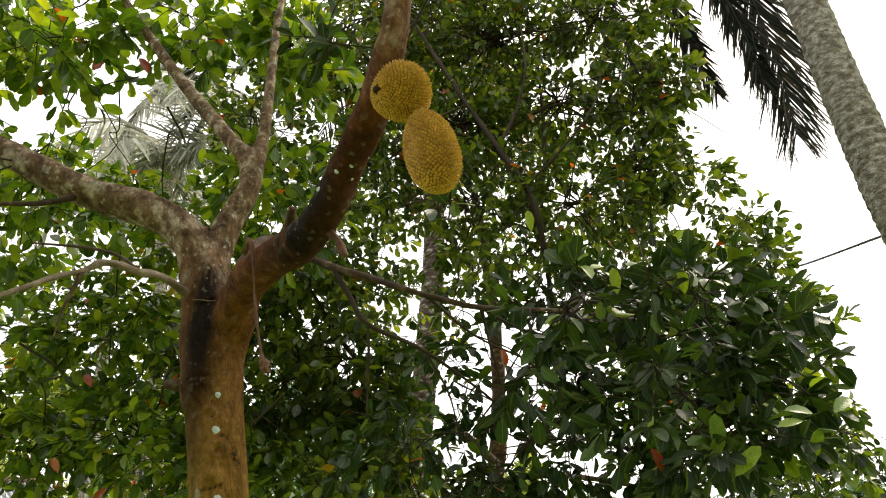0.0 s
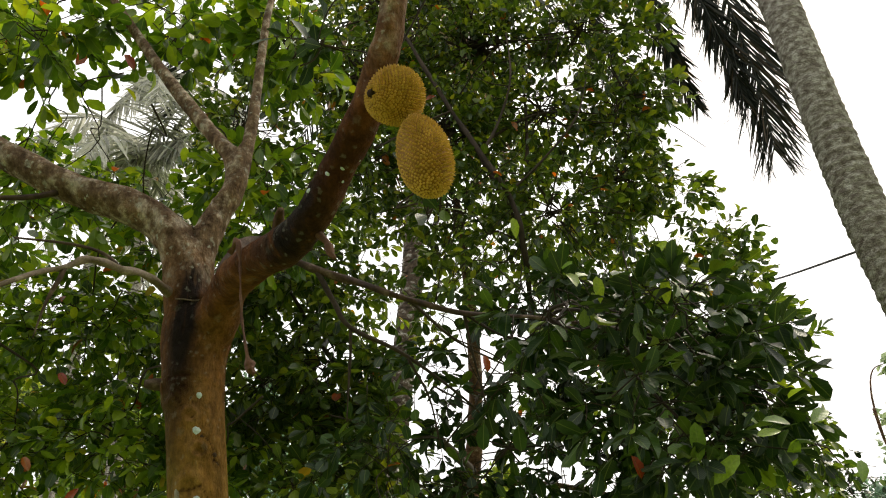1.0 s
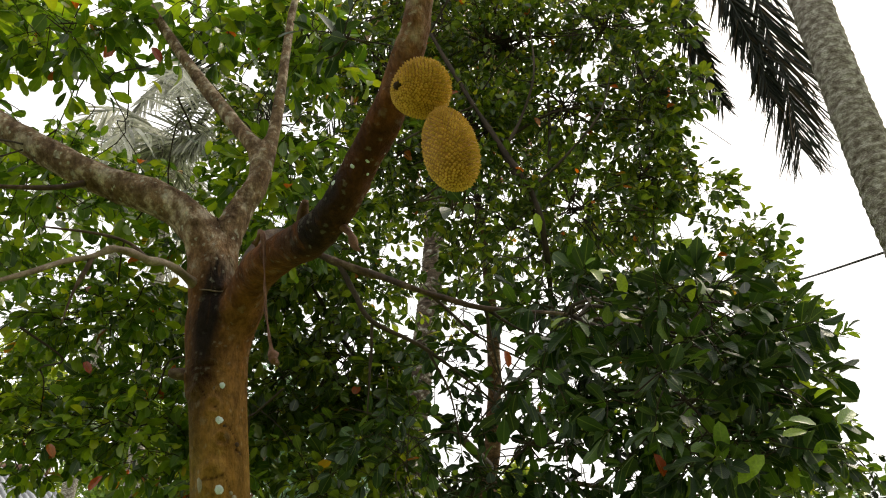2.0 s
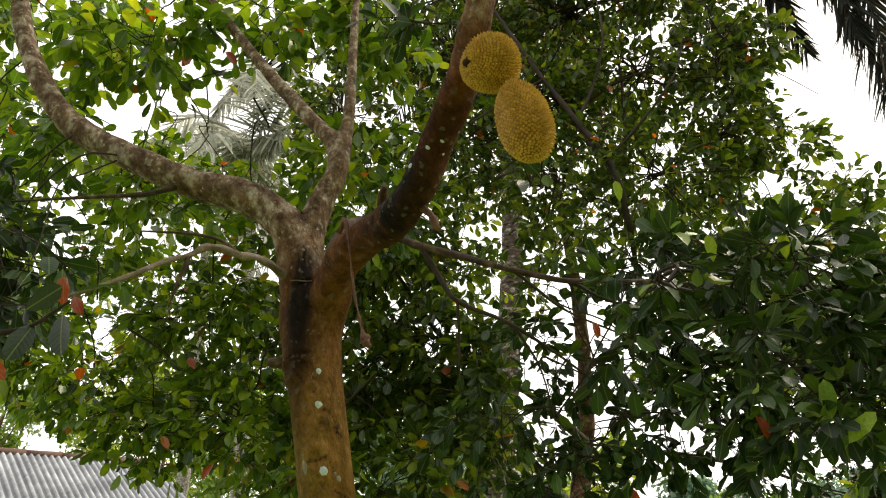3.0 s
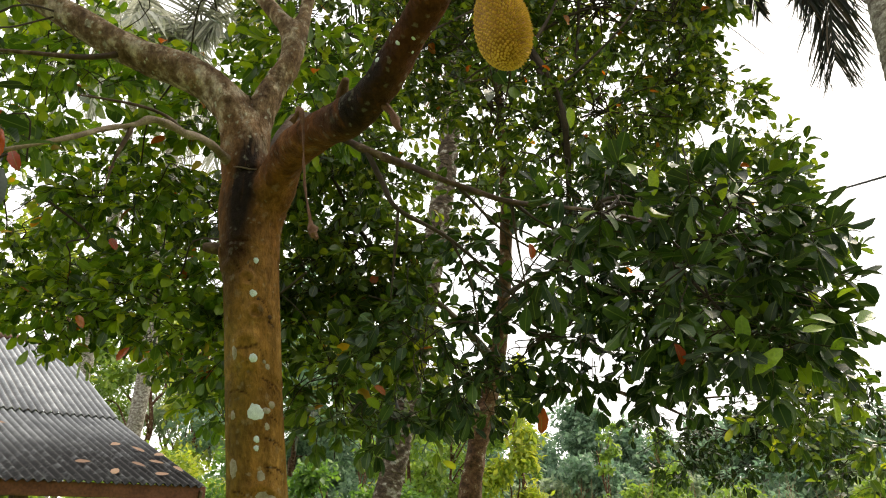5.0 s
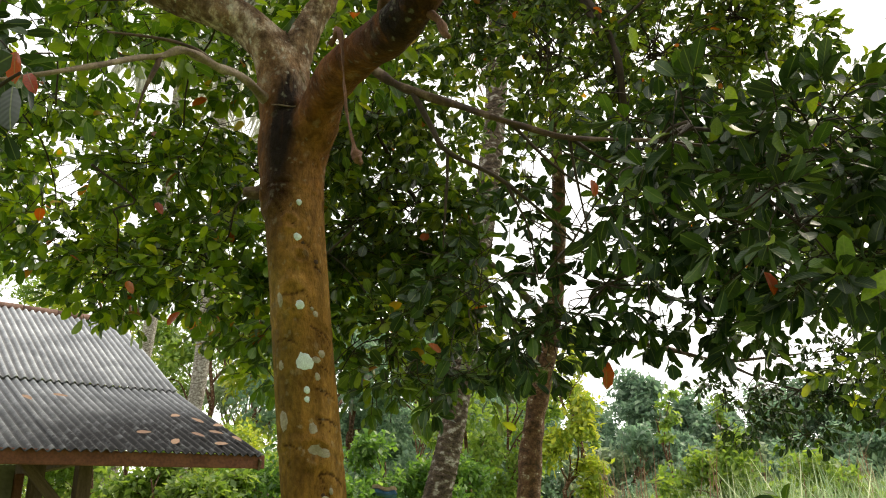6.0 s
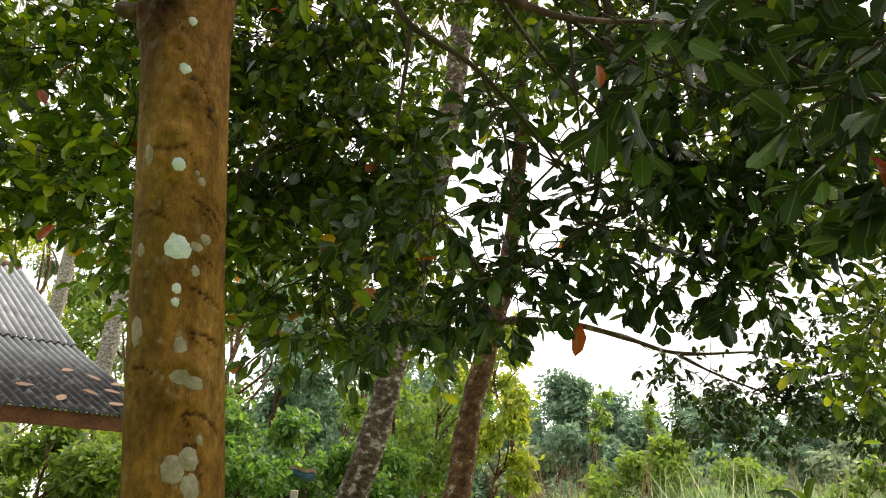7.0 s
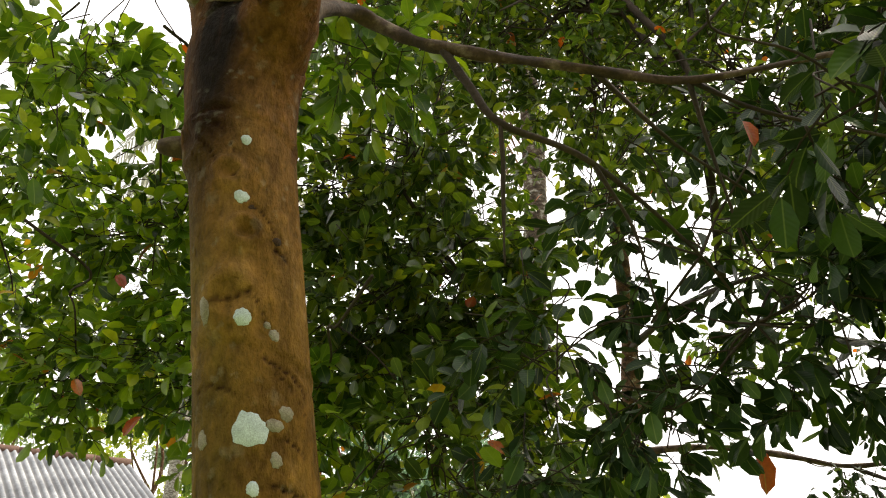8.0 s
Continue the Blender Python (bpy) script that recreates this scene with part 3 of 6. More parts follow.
def trunk_mesh():
    heights, sides = TRUNK_ROWS, TRUNK_SIDES
    ang = np.linspace(-math.pi, math.pi, sides, endpoint=False)
    verts, darkness = [], []
    for z in heights:
        x, y, _, r = trunk_at(z)
        rr = r * (1 + 0.03 * np.sin(2 * ang + z * 1.7) + 0.022 * np.sin(3 * ang - 2.3 * z + 1) + 0.012 * np.sin(7 * ang + 9 * z))
        for k, (az, kz, size) in enumerate(KNOTS):
            a = (az - 1.57) if k != 0 else 0.1
            d = np.sqrt(((np.angle(np.exp(1j * (ang - a)))) * r) ** 2 + (z - kz) ** 2)
            rr = rr + 0.009 * bell(d, size * 0.75, size * 0.33) - 0.005 * bell(d, 0, size * 0.4)
        for zc in (1.02, 1.31, 1.60, 1.98, 2.42):
            rr = rr - 0.002 * bell(z, zc + 0.03 * np.sin(ang + zc), 0.008) + 0.002 * bell(z, zc + 0.02 + 0.03 * np.sin(ang + zc), 0.012)
        deep, dark = scar_fields(ang, z, r)
        rr = rr + deep
        verts.append(np.column_stack([x + np.sin(ang) * rr, y - np.cos(ang) * rr, np.full(sides, z)]))
        darkness.append(dark)
    n = len(heights)
    faces = [(i * sides + j, i * sides + (j + 1) % sides, (i + 1) * sides + (j + 1) % sides, (i + 1) * sides + j) for i in range(n - 1) for j in range(sides)]
    faces.append(tuple(range((n - 1) * sides, n * sides)))
    return np.vstack(verts), faces, np.concatenate(darkness)


trunk_axis = lambda z: np.interp(z, trunk_line[:, 2], trunk_line[:, 0])


def how_red(v):
    side = 1 / (1 + np.exp(-(reach(v, LINES["left_limb"]) - reach(v, LINES["fruit_limb"])) / 0.02))
    return np.clip((v[:, 2] - 2.02) / 0.6, 0, 1) * (0.66 + 0.26 * side * np.clip((2.40 - v[:, 1]) / 0.4, 0.3, 1.0))


def how_grey(v):
    side = 1 / (1 + np.exp(-(reach(v, LINES["left_limb"]) - reach(v, LINES["fruit_limb"])) / 0.02))
    return np.clip((v[:, 2] - 2.72) / 0.28, 0, 0.92) * (1 - side) + np.clip((v[:, 2] - 2.76) * 1.8, 0, 0.45) * side


def how_wet(v):
    x, z = v[:, 0] - trunk_axis(v[:, 2]), v[:, 2]
    front = (v[:, 1] < 2.37) * (v[:, 0] > -1.0)
    return front * (1.5 * bell(x, -0.014 + 0.022 * np.clip((z - 2.5) / 0.25, 0, 1.2), 0.052 - 0.022 * np.clip((z - 2.6) / 0.2, 0, 1)) * np.clip((z - 2.28) / 0.34, 0, 1) * np.clip((2.90 - z) / 0.1, 0, 1)
                    + 0.35 * bell(x, -0.055, 0.05) * bell(z, 2.36, 0.14)
                    + 0.45 * bell(x, -0.065, 0.04) * bell(z, 1.945, 0.035) + 0.35 * bell(x, -0.03, 0.04) * bell(z, 1.80, 0.09)) \
        + 1.2 * bell(np.linalg.norm(v - np.array([-0.385, 1.725, 2.635]), axis=1), 0, 0.14) + 0.9 * bell(np.linalg.norm(v - np.array([-0.30, 1.62, 2.66]), axis=1), 0, 0.06) + 0.5 * bell(np.linalg.norm(v - np.array([-0.20, 1.50, 2.73]), axis=1), 0, 0.06)


def how_mossy(v):
    x = v[:, 0] - trunk_axis(v[:, 2])
    return (v[:, 2] < 2.4) * (1.3 * bell(x, -0.045, 0.05) * bell(v[:, 2], 1.93, 0.2) + 0.8 * bell(x, -0.09, 0.05))


v, f, dark = trunk_mesh()
v = grown_together(v, "trunk")
trunk_skin = v.reshape(len(TRUNK_ROWS), TRUNK_SIDES, 3)


def trunk_surface(z, side, lift=0.0):
    """A point on the trunk's skin at a height; side: radians round from the way to the path, to the right."""
    row = float(np.interp(z, TRUNK_ROWS, np.arange(len(TRUNK_ROWS))))
    col = (side + math.pi) / (2 * math.pi) * TRUNK_SIDES
    i, j = min(int(row), len(TRUNK_ROWS) - 2), int(col)
    a, b = row - i, col - j
    g = [[trunk_skin[i + k, (j + m) % TRUNK_SIDES] for m in (0, 1)] for k in (0, 1)]
    p = (g[0][0] * (1 - b) + g[0][1] * b) * (1 - a) + (g[1][0] * (1 - b) + g[1][1] * b) * a
    d = np.array([math.sin(side), -math.cos(side), 0.0])
    return p + d * lift, d


trunk = mesh_object("trunk", v, f, BARK, tree, "ochre-brown trunk with white lichen and a wet dark streak")
bark_masks(trunk, how_red, how_grey, how_wet, how_mossy)
trunk.data.attributes.new("crack", "FLOAT", "POINT").data.foreach_set("value", dark.astype(np.float32))

LOWER = [(-0.86, 2.36, 2.68, 0.03), (-0.905, 2.30, 2.750, 0.018), (-0.950, 2.16, 2.765, 0.0135), (-0.985, 2.05, 2.735, 0.012), (-1.021, 1.91, 2.70, 0.0125), (-1.06, 1.86, 2.65, 0.008), (-1.10, 1.80, 2.606, 0.0085), (-1.16, 1.65, 2.48, 0.006), (-1.25, 1.5, 2.36, 0.005)]
RIGHT = [(-0.82, 2.40, 2.70, 0.042), (-0.80, 2.65, 3.10, 0.030), (-0.74, 2.83, 3.27, 0.024), (-0.62, 2.88, 3.20, 0.021), (-0.503, 2.88, 3.12, 0.019), (-0.31, 2.88, 3.03, 0.016), (-0.10, 2.86, 2.92, 0.014),
         (0.13, 2.86, 2.83, 0.011), (0.45, 2.70, 2.70, 0.007), (0.8, 2.45, 2.48, 0.004)]
HANG = [(-0.50, 2.88, 3.12, 0.014), (-0.43, 2.9, 2.97, 0.012), (-0.36, 2.92, 2.84, 0.011), (-0.13, 3.0, 2.716, 0.008), (0.15, 3.3, 2.55, 0.005), (0.3, 3.5, 2.4, 0.003)]


def skin(name, rows, label=""):
    """A main limb, uneven and knotty, that grows out of the fork."""
    p = spline(rows, 14)
    q = np.random.default_rng(len(rows))
    ph = q.uniform(0, 6, 6)

    def uneven(i, a, r):
        return r * (1 + 0.035 * np.sin(2 * a + ph[0] + i * 0.13) + 0.03 * np.sin(3 * a + ph[1] - i * 0.23) + 0.03 * math.sin(i * 0.31 + ph[2]) + 0.018 * np.sin(5 * a + ph[3] + i * 0.61) + 0.012 * np.sin(8 * a + ph[4] - i * 0.9) + 0.012 * math.sin(i * 1.1 + ph[5]))
    v, f = tube(p[:, :3], p[:, 3], 40, uneven)
    return bark_masks(mesh_object(name, grown_together(v, name), f, BARK, tree, label), how_red, how_grey, how_wet, nothing)


left_limb = skin("left_limb", LEFT, "grey-brown curving limb")
skin("upper_limb", UPPER, "upright grey-brown limb")
skin("forked_limb", FORK)
fruit_limb = skin("fruit_limb", FRUIT, "reddish limb that bears the fruits")
limb("torn_strip", tree, [(-0.885, 2.266, 2.722, 0.002), (-0.855, 2.264, 2.717, 0.003), (-0.82, 2.266, 2.709, 0.0024), (-0.785, 2.270, 2.712, 0.002)], PALE, 6, 4, "pale rim of the water-filled crotch", 0.1)
limb("side_branch", tree, LOWER, PALE, 8, 6, "thin pale crooked branch", 0.14)
limb("side_twig", tree, [(-0.985, 2.05, 2.735, 0.008), (-1.05, 2.05, 2.80, 0.006), (-1.15, 2.02, 2.83, 0.005), (-1.32, 2.0, 2.86, 0.003)], BRANCH, 6, 5)
limb("side_twig", tree, [(-1.06, 1.86, 2.655, 0.007), (-1.07, 1.85, 2.60, 0.008), (-1.09, 1.84, 2.52, 0.004), (-1.10, 1.83, 2.42, 0.002)], BRANCH, 6, 5)
limb("side_twig", tree, [(-1.341, 2.29, 3.24, 0.014), (-1.45, 2.2, 3.16, 0.010), (-1.62, 2.12, 3.13, 0.008), (-1.9, 2.05, 3.12, 0.004)], BRANCH, 6, 5)
limb("right_branch", tree, [(x_, y_, z_, r_ * 0.95) for x_, y_, z_, r_ in RIGHT], BRANCH, 10, 6, "knotty branch reaching to the side", 0.13)
limb("hanging_branch", tree, HANG, TWIG, 8, 6)
for rows in ([(-0.36, 2.92, 2.84, 0.008), (-0.37, 2.95, 2.72, 0.007), (-0.385, 2.98, 2.60, 0.005), (-0.40, 3.0, 2.45, 0.003)], [(-0.13, 3.0, 2.716, 0.006), (-0.05, 3.1, 2.55, 0.005), (-0.02, 3.2, 2.35, 0.003)],
             [(-0.10, 2.86, 2.92, 0.008), (0.1, 3.05, 2.78, 0.006), (0.35, 3.3, 2.72, 0.004)], [(0.13, 2.86, 2.83, 0.008), (0.3, 2.9, 2.72, 0.006), (0.6, 3.0, 2.66, 0.004)], [(0.13, 2.86, 2.83, 0.007), (0.16, 2.95, 2.62, 0.005), (0.2, 3.05, 2.4, 0.003)]):
    limb("hanging_twig", tree, rows, TWIG, 6, 6, "", 0.12)
limb("cut_stub", tree, [(-0.83, 2.40, 2.44, 0.03), (-0.93, 2.38, 2.455, 0.026), (-0.97, 2.37, 2.46, 0.022), (-1.0, 2.365, 2.463, 0.014)], BRANCH, 9, 3, "short broken branch stub")
limb("short_stub", tree, [(-0.88, 2.37, 3.03, 0.03), (-0.97, 2.4, 3.12, 0.024), (-1.06, 2.45, 3.12, 0.02)], BRANCH, 8, 3)
limb("fruit_stalk", tree, [(-0.30, 1.69, 2.58, 0.012), (-0.275, 1.68, 2.545, 0.008), (-0.268, 1.675, 2.525, 0.013), (-0.262, 1.67, 2.50, 0.010), (-0.25, 1.665, 2.485, 0.004)], RED_TWIG, 7, 3, "old stub of a fruit stalk")
limb("dead_twig", tree, [(-0.60, 1.92, 2.68, 0.007), (-0.566, 1.868, 2.69, 0.008), (-0.552, 1.855, 2.61, 0.004), (-0.542, 1.84, 2.50, 0.0028), (-0.53, 1.825, 2.40, 0.0035), (-0.508, 1.80, 2.30, 0.0045), (-0.495, 1.79, 2.255, 0.011), (-0.485, 1.785, 2.235, 0.006)],
     RED_TWIG, 7, 6, "dry hanging flower stalk", 0.35)
limb("bark_stub", tree, [(-0.44, 1.84, 2.67, 0.02), (-0.43, 1.80, 2.70, 0.018), (-0.415, 1.76, 2.715, 0.010)], SCAR, 7, 3, "dark torn bark")


for k, (p, d, w_) in enumerate([((-0.246, 1.541, 2.668), (-0.21, -0.89, -0.41), 0.012), ((-0.254, 1.562, 2.65), (-0.01, -0.86, -0.51), 0.014), ((-0.206, 1.529, 2.671), (0.31, -0.7, -0.64), 0.010),
                               ((-0.212, 1.563, 2.653), (0.54, -0.47, -0.69), 0.005), ((-0.306, 1.593, 2.655), (-0.57, -0.82, 0.0), 0.011), ((-0.158, 1.529, 2.697), (0.81, 0.08, -0.58), 0.013)]):
    bm = bmesh.new()
    turn = Vector(d).to_track_quat("Z", "Y").to_matrix().to_4x4()
    bmesh.ops.create_icosphere(bm, subdivisions=2, radius=1, matrix=Matrix.Translation(p) @ turn @ Matrix.Diagonal((w_ * 0.75, w_ * (0.65 + 0.3 * (k % 2)), 0.0022, 1)))
    part("grey_lichen_patch", bm, LICHEN, fruit_limb, "small pale lichen spot", True)


def patch(z, side, w, h, material, name, seed):
    """An uneven thin patch that lies on the trunk's skin."""
    r = np.random.default_rng(seed)
    n = 30
    verts = []
    for k, s in enumerate((1.0, 0.85, 0.0)):
        for j in range(n if s else 1):
            a = 2 * math.pi * j / n
            rim = s * (1 + 0.06 * math.sin(3 * a + seed) + 0.05 * math.sin(7 * a + 2 * seed) + r.normal(0, 0.045))
            p, d = trunk_surface(z + h * rim * math.sin(a), side + 0.2 + w * rim * math.cos(a) / 0.1, (0.0005, 0.0022, 0.0026)[k])
            verts.append(p)
    faces = [(j, (j + 1) % n, n + (j + 1) % n, n + j) for j in range(n)] + [(n + j, n + (j + 1) % n, 2 * n) for j in range(n)]
    return mesh_object(name, verts, faces, material, trunk)


# Lichen: height, turn to the right, half width, half height.
for k, (z, a, w, h) in enumerate([(2.375, 0.28, 0.010, 0.010), (2.262, 0.15, 0.014, 0.012), (2.047, 0.08, 0.014, 0.014), (1.878, 0.10, 0.029, 0.025), (1.795, 0.10, 0.010, 0.011), (1.768, 0.08, 0.009, 0.009)]):
    patch(z, a, w, h, LICHEN, "lichen_patch", k)
for k, (z, a, w, h) in enumerate([(1.685, 0.20, 0.014, 0.016), (1.625, 0.22, 0.022, 0.014), (1.615, 0.48, 0.018, 0.013), (2.025, 0.62, 0.010, 0.010), (1.905, 0.75, 0.013, 0.012), (1.885, 0.52, 0.016, 0.010),
                                  (1.835, 0.50, 0.010, 0.012), (1.455, 0.10, 0.022, 0.026), (1.475, 0.40, 0.020, 0.022), (1.425, 0.44, 0.018, 0.026), (1.38, 0.30, 0.02, 0.014), (1.71, -0.75, 0.016, 0.03),
                                  (2.065, -0.55, 0.010, 0.022), (1.87, -0.7, 0.010, 0.014), (2.04, 0.5, 0.007, 0.006), (1.51, 0.62, 0.007, 0.01)]):
    patch(z, a, w, h, LICHEN_GREY, "grey_lichen_patch", 40 + k)


for z, a, r_ in ((2.245, 0.52, 0.012), (2.19, 1.0, 0.011), (1.50, 0.55, 0.010)):
    bm = bmesh.new()
    bmesh.ops.create_icosphere(bm, subdivisions=2, radius=r_, matrix=Matrix.Translation(Vector(trunk_surface(z, a, -r_ * 0.75)[0])))
    part("knot", bm, ROT, trunk, "small dark knot", True)

# Foliage of this tree: centre, radii, twigs, leaf length.
NEAR = [((0.45, 2.30, 2.54), (0.24, 0.20, 0.14), 6, 0.114), ((0.78, 2.28, 2.45), (0.28, 0.20, 0.17), 11, 0.119), ((0.68, 2.24, 2.18), (0.28, 0.22, 0.22), 11, 0.114),
        ((0.97, 2.32, 2.22), (0.17, 0.2, 0.2), 10, 0.119), ((0.80, 2.20, 1.98), (0.20, 0.18, 0.14), 9, 0.114)]
SIDE = [((0.25, 2.45, 2.40), (0.2, 0.2, 0.2), 4, 0.12), ((1.15, 2.6, 2.5), (0.18, 0.2, 0.12), 4, 0.12),
        ((-1.62, 1.82, 2.62), (0.16, 0.2, 0.2), 3, 0.12), ((-1.85, 2.0, 2.65), (0.25, 0.25, 0.25), 12, 0.12), ((-2.1, 2.2, 3.1), (0.3, 0.3, 0.25), 9, 0.12), ((-2.5, 2.35, 3.75), (0.22, 0.25, 0.3), 7, 0.12),
        ((-0.30, 1.75, 3.35), (0.10, 0.12, 0.08), 2, 0.11), ((0.0, 1.62, 2.55), (0.05, 0.05, 0.04), 1, 0.09)]
MIDDLE = [((0.15, 3.55, 2.75), (0.40, 0.28, 0.42), 16, 0.118), ((-0.30, 3.75, 2.45), (0.35, 0.28, 0.40), 23, 0.118), ((0.58, 3.75, 2.60), (0.40, 0.28, 0.35), 27, 0.115),
          ((-0.48, 3.72, 2.02), (0.18, 0.18, 0.15), 11, 0.118), ((0.02, 3.85, 2.22), (0.2, 0.2, 0.16), 14, 0.118), ((0.72, 3.35, 2.55), (0.3, 0.22, 0.22), 20, 0.118), ((1.08, 3.4, 2.45), (0.32, 0.25, 0.24), 35, 0.118), ((0.45, 3.4, 2.45), (0.22, 0.2, 0.18), 15, 0.118), ((1.0, 3.3, 2.9), (0.36, 0.25, 0.26), 49, 0.118), ((0.55, 3.3, 2.98), (0.32, 0.22, 0.22), 27, 0.118),
          ((0.10, 3.65, 2.30), (0.22, 0.16, 0.14), 11, 0.118), ((0.42, 3.65, 2.22), (0.24, 0.18, 0.11), 15, 0.118), ((0.75, 3.65, 2.28), (0.24, 0.18, 0.11), 14, 0.118), ((-0.12, 3.65, 2.10), (0.14, 0.14, 0.10), 8, 0.118), ((-0.02, 3.8, 2.62), (0.16, 0.14, 0.16), 12, 0.095), ((0.0, 3.8, 2.95), (0.16, 0.14, 0.16), 12, 0.095),
          ((0.97, 3.65, 2.18), (0.24, 0.18, 0.10), 16, 0.118)]
LEFTS = [((-2.0, 4.4, 2.95), (0.50, 0.35, 0.42), 52, 0.130), ((-2.65, 4.5, 2.95), (0.45, 0.3, 0.32), 44, 0.130), ((-2.3, 4.3, 3.70), (0.55, 0.35, 0.40), 52, 0.130), ((-3.2, 4.6, 3.45), (0.50, 0.35, 0.42), 47, 0.130),
         ((-1.5, 4.5, 2.6), (0.40, 0.32, 0.5), 49, 0.130), ((-3.1, 4.4, 4.25), (0.4, 0.35, 0.35), 26, 0.130), ((-1.7, 4.2, 4.30), (0.5, 0.35, 0.4), 39, 0.130), ((-3.9, 4.9, 4.0), (0.5, 0.35, 0.6), 39, 0.130), ((-4.2, 4.5, 4.7), (0.4, 0.35, 0.4), 29, 0.130), ((-4.3, 4.4, 5.6), (0.45, 0.35, 0.4), 23, 0.130), ((-3.8, 4.5, 3.8), (0.35, 0.3, 0.3), 23, 0.130),
         ((-2.80, 4.4, 5.05), (0.28, 0.25, 0.25), 18, 0.130), ((-2.25, 4.4, 4.7), (0.3, 0.25, 0.25), 18, 0.130), ((-4.05, 4.4, 5.0), (0.4, 0.3, 0.35), 34, 0.130), ((-3.95, 4.3, 4.2), (0.4, 0.3, 0.35), 34, 0.130), ((-2.95, 4.3, 4.75), (0.32, 0.3, 0.25), 20, 0.130), ((-3.45, 4.4, 5.3), (0.35, 0.3, 0.3), 16, 0.130)]
TOPS = [((-3.14, 3.8, 5.85), (0.4, 0.3, 0.3), 14, 0.15), ((-3.95, 3.9, 6.4), (0.4, 0.3, 0.35), 16, 0.15), ((-2.95, 3.8, 6.3), (0.35, 0.3, 0.3), 12, 0.15), ((-3.6, 3.8, 5.4), (0.35, 0.3, 0.3), 14, 0.15), ((-2.0, 2.9, 4.75), (0.55, 0.4, 0.28), 28, 0.15), ((-1.35, 3.1, 5.05), (0.4, 0.4, 0.3), 20, 0.15), ((-2.8, 3.2, 4.6), (0.4, 0.4, 0.3), 20, 0.15), ((-0.75, 3.3, 4.95), (0.35, 0.35, 0.4), 22, 0.15),
        ((-0.9, 3.6, 4.1), (0.4, 0.35, 0.5), 24, 0.15), ((-2.25, 3.6, 4.1), (0.5, 0.3, 0.28), 7, 0.15), ((-2.9, 3.8, 3.8), (0.4, 0.3, 0.3), 7, 0.15)]
CENTRE = [((-0.93, 4.8, 3.1), (0.35, 0.25, 0.35), 22, 0.128), ((-0.65, 4.8, 2.9), (0.3, 0.25, 0.35), 18, 0.128), ((-0.85, 4.5, 2.45), (0.45, 0.35, 0.55), 42, 0.128), ((-1.2, 4.7, 3.25), (0.45, 0.35, 0.5), 40, 0.128), ((-0.75, 4.7, 3.35), (0.38, 0.35, 0.5), 36, 0.128), ((-0.35, 4.9, 2.4), (0.35, 0.3, 0.35), 22, 0.128),
          ((-0.9, 4.7, 4.2), (0.5, 0.4, 0.5), 40, 0.128), ((-0.36, 4.5, 3.25), (0.20, 0.2, 0.22), 16, 0.128), ((-0.40, 4.5, 2.9), (0.18, 0.2, 0.22), 15, 0.128), ((-1.5, 5.0, 4.25), (0.45, 0.3, 0.4), 40, 0.128), ((-1.95, 5.1, 3.9), (0.4, 0.3, 0.35), 34, 0.128), ((-1.2, 5.0, 3.8), (0.4, 0.3, 0.35), 30, 0.128), ((0.1, 4.9, 3.9), (0.5, 0.4, 0.4), 24, 0.125)]
HIGH = [((0.25, 5.0, 4.7), (0.6, 0.45, 0.5), 35, 0.105), ((1.1, 5.0, 4.6), (0.6, 0.45, 0.55), 42, 0.105), ((1.75, 5.1, 4.9), (0.42, 0.4, 0.5), 40, 0.11), ((0.3, 5.1, 5.6), (0.6, 0.45, 0.5), 64, 0.105),
        ((1.15, 5.1, 5.7), (0.6, 0.45, 0.5), 46, 0.105), ((-0.5, 5.0, 5.2), (0.55, 0.45, 0.5), 44, 0.105), ((1.85, 5.1, 5.8), (0.4, 0.4, 0.5), 32, 0.11), ((-0.4, 5.1, 6.2), (0.6, 0.45, 0.5), 64, 0.105),
        ((0.7, 5.2, 6.6), (0.8, 0.5, 0.5), 84, 0.105), ((1.7, 5.2, 6.7), (0.5, 0.5, 0.4), 40, 0.105), ((-1.2, 5.0, 6.7), (0.6, 0.5, 0.5), 50, 0.105), ((-0.2, 5.1, 7.2), (0.6, 0.5, 0.45), 50, 0.105), ((0.9, 5.2, 7.5), (0.7, 0.5, 0.4), 46, 0.105), ((-1.4, 4.8, 5.5), (0.5, 0.4, 0.5), 34, 0.11)]
OUTER = [((1.0, 5.0, 3.75), (0.6, 0.4, 0.4), 34, 0.13), ((1.9, 5.1, 3.95), (0.55, 0.4, 0.45), 46, 0.13), ((2.35, 5.2, 3.35), (0.42, 0.4, 0.42), 38, 0.13), ((1.75, 5.0, 3.15), (0.42, 0.4, 0.4), 19, 0.13), ((2.45, 5.2, 2.6), (0.36, 0.4, 0.38), 30, 0.13),
         ((2.2, 5.2, 2.15), (0.4, 0.3, 0.25), 14, 0.13), ((2.9, 5.3, 1.85), (0.45, 0.4, 0.35), 24, 0.13), ((2.4, 5.2, 4.3), (0.2, 0.3, 0.25), 12, 0.13),
         ((2.22, 5.2, 4.75), (0.26, 0.3, 0.24), 15, 0.125), ((2.52, 5.2, 4.05), (0.25, 0.3, 0.3), 18, 0.13), ((1.98, 5.15, 5.3), (0.25, 0.3, 0.3), 14, 0.12), ((2.62, 5.2, 3.5), (0.2, 0.3, 0.3), 14, 0.13), ((2.18, 5.1, 5.85), (0.25, 0.3, 0.38), 18, 0.145), ((2.25, 5.1, 6.55), (0.3, 0.3, 0.35), 18, 0.145), ((2.05, 5.0, 7.2), (0.35, 0.3, 0.35), 18, 0.145)]


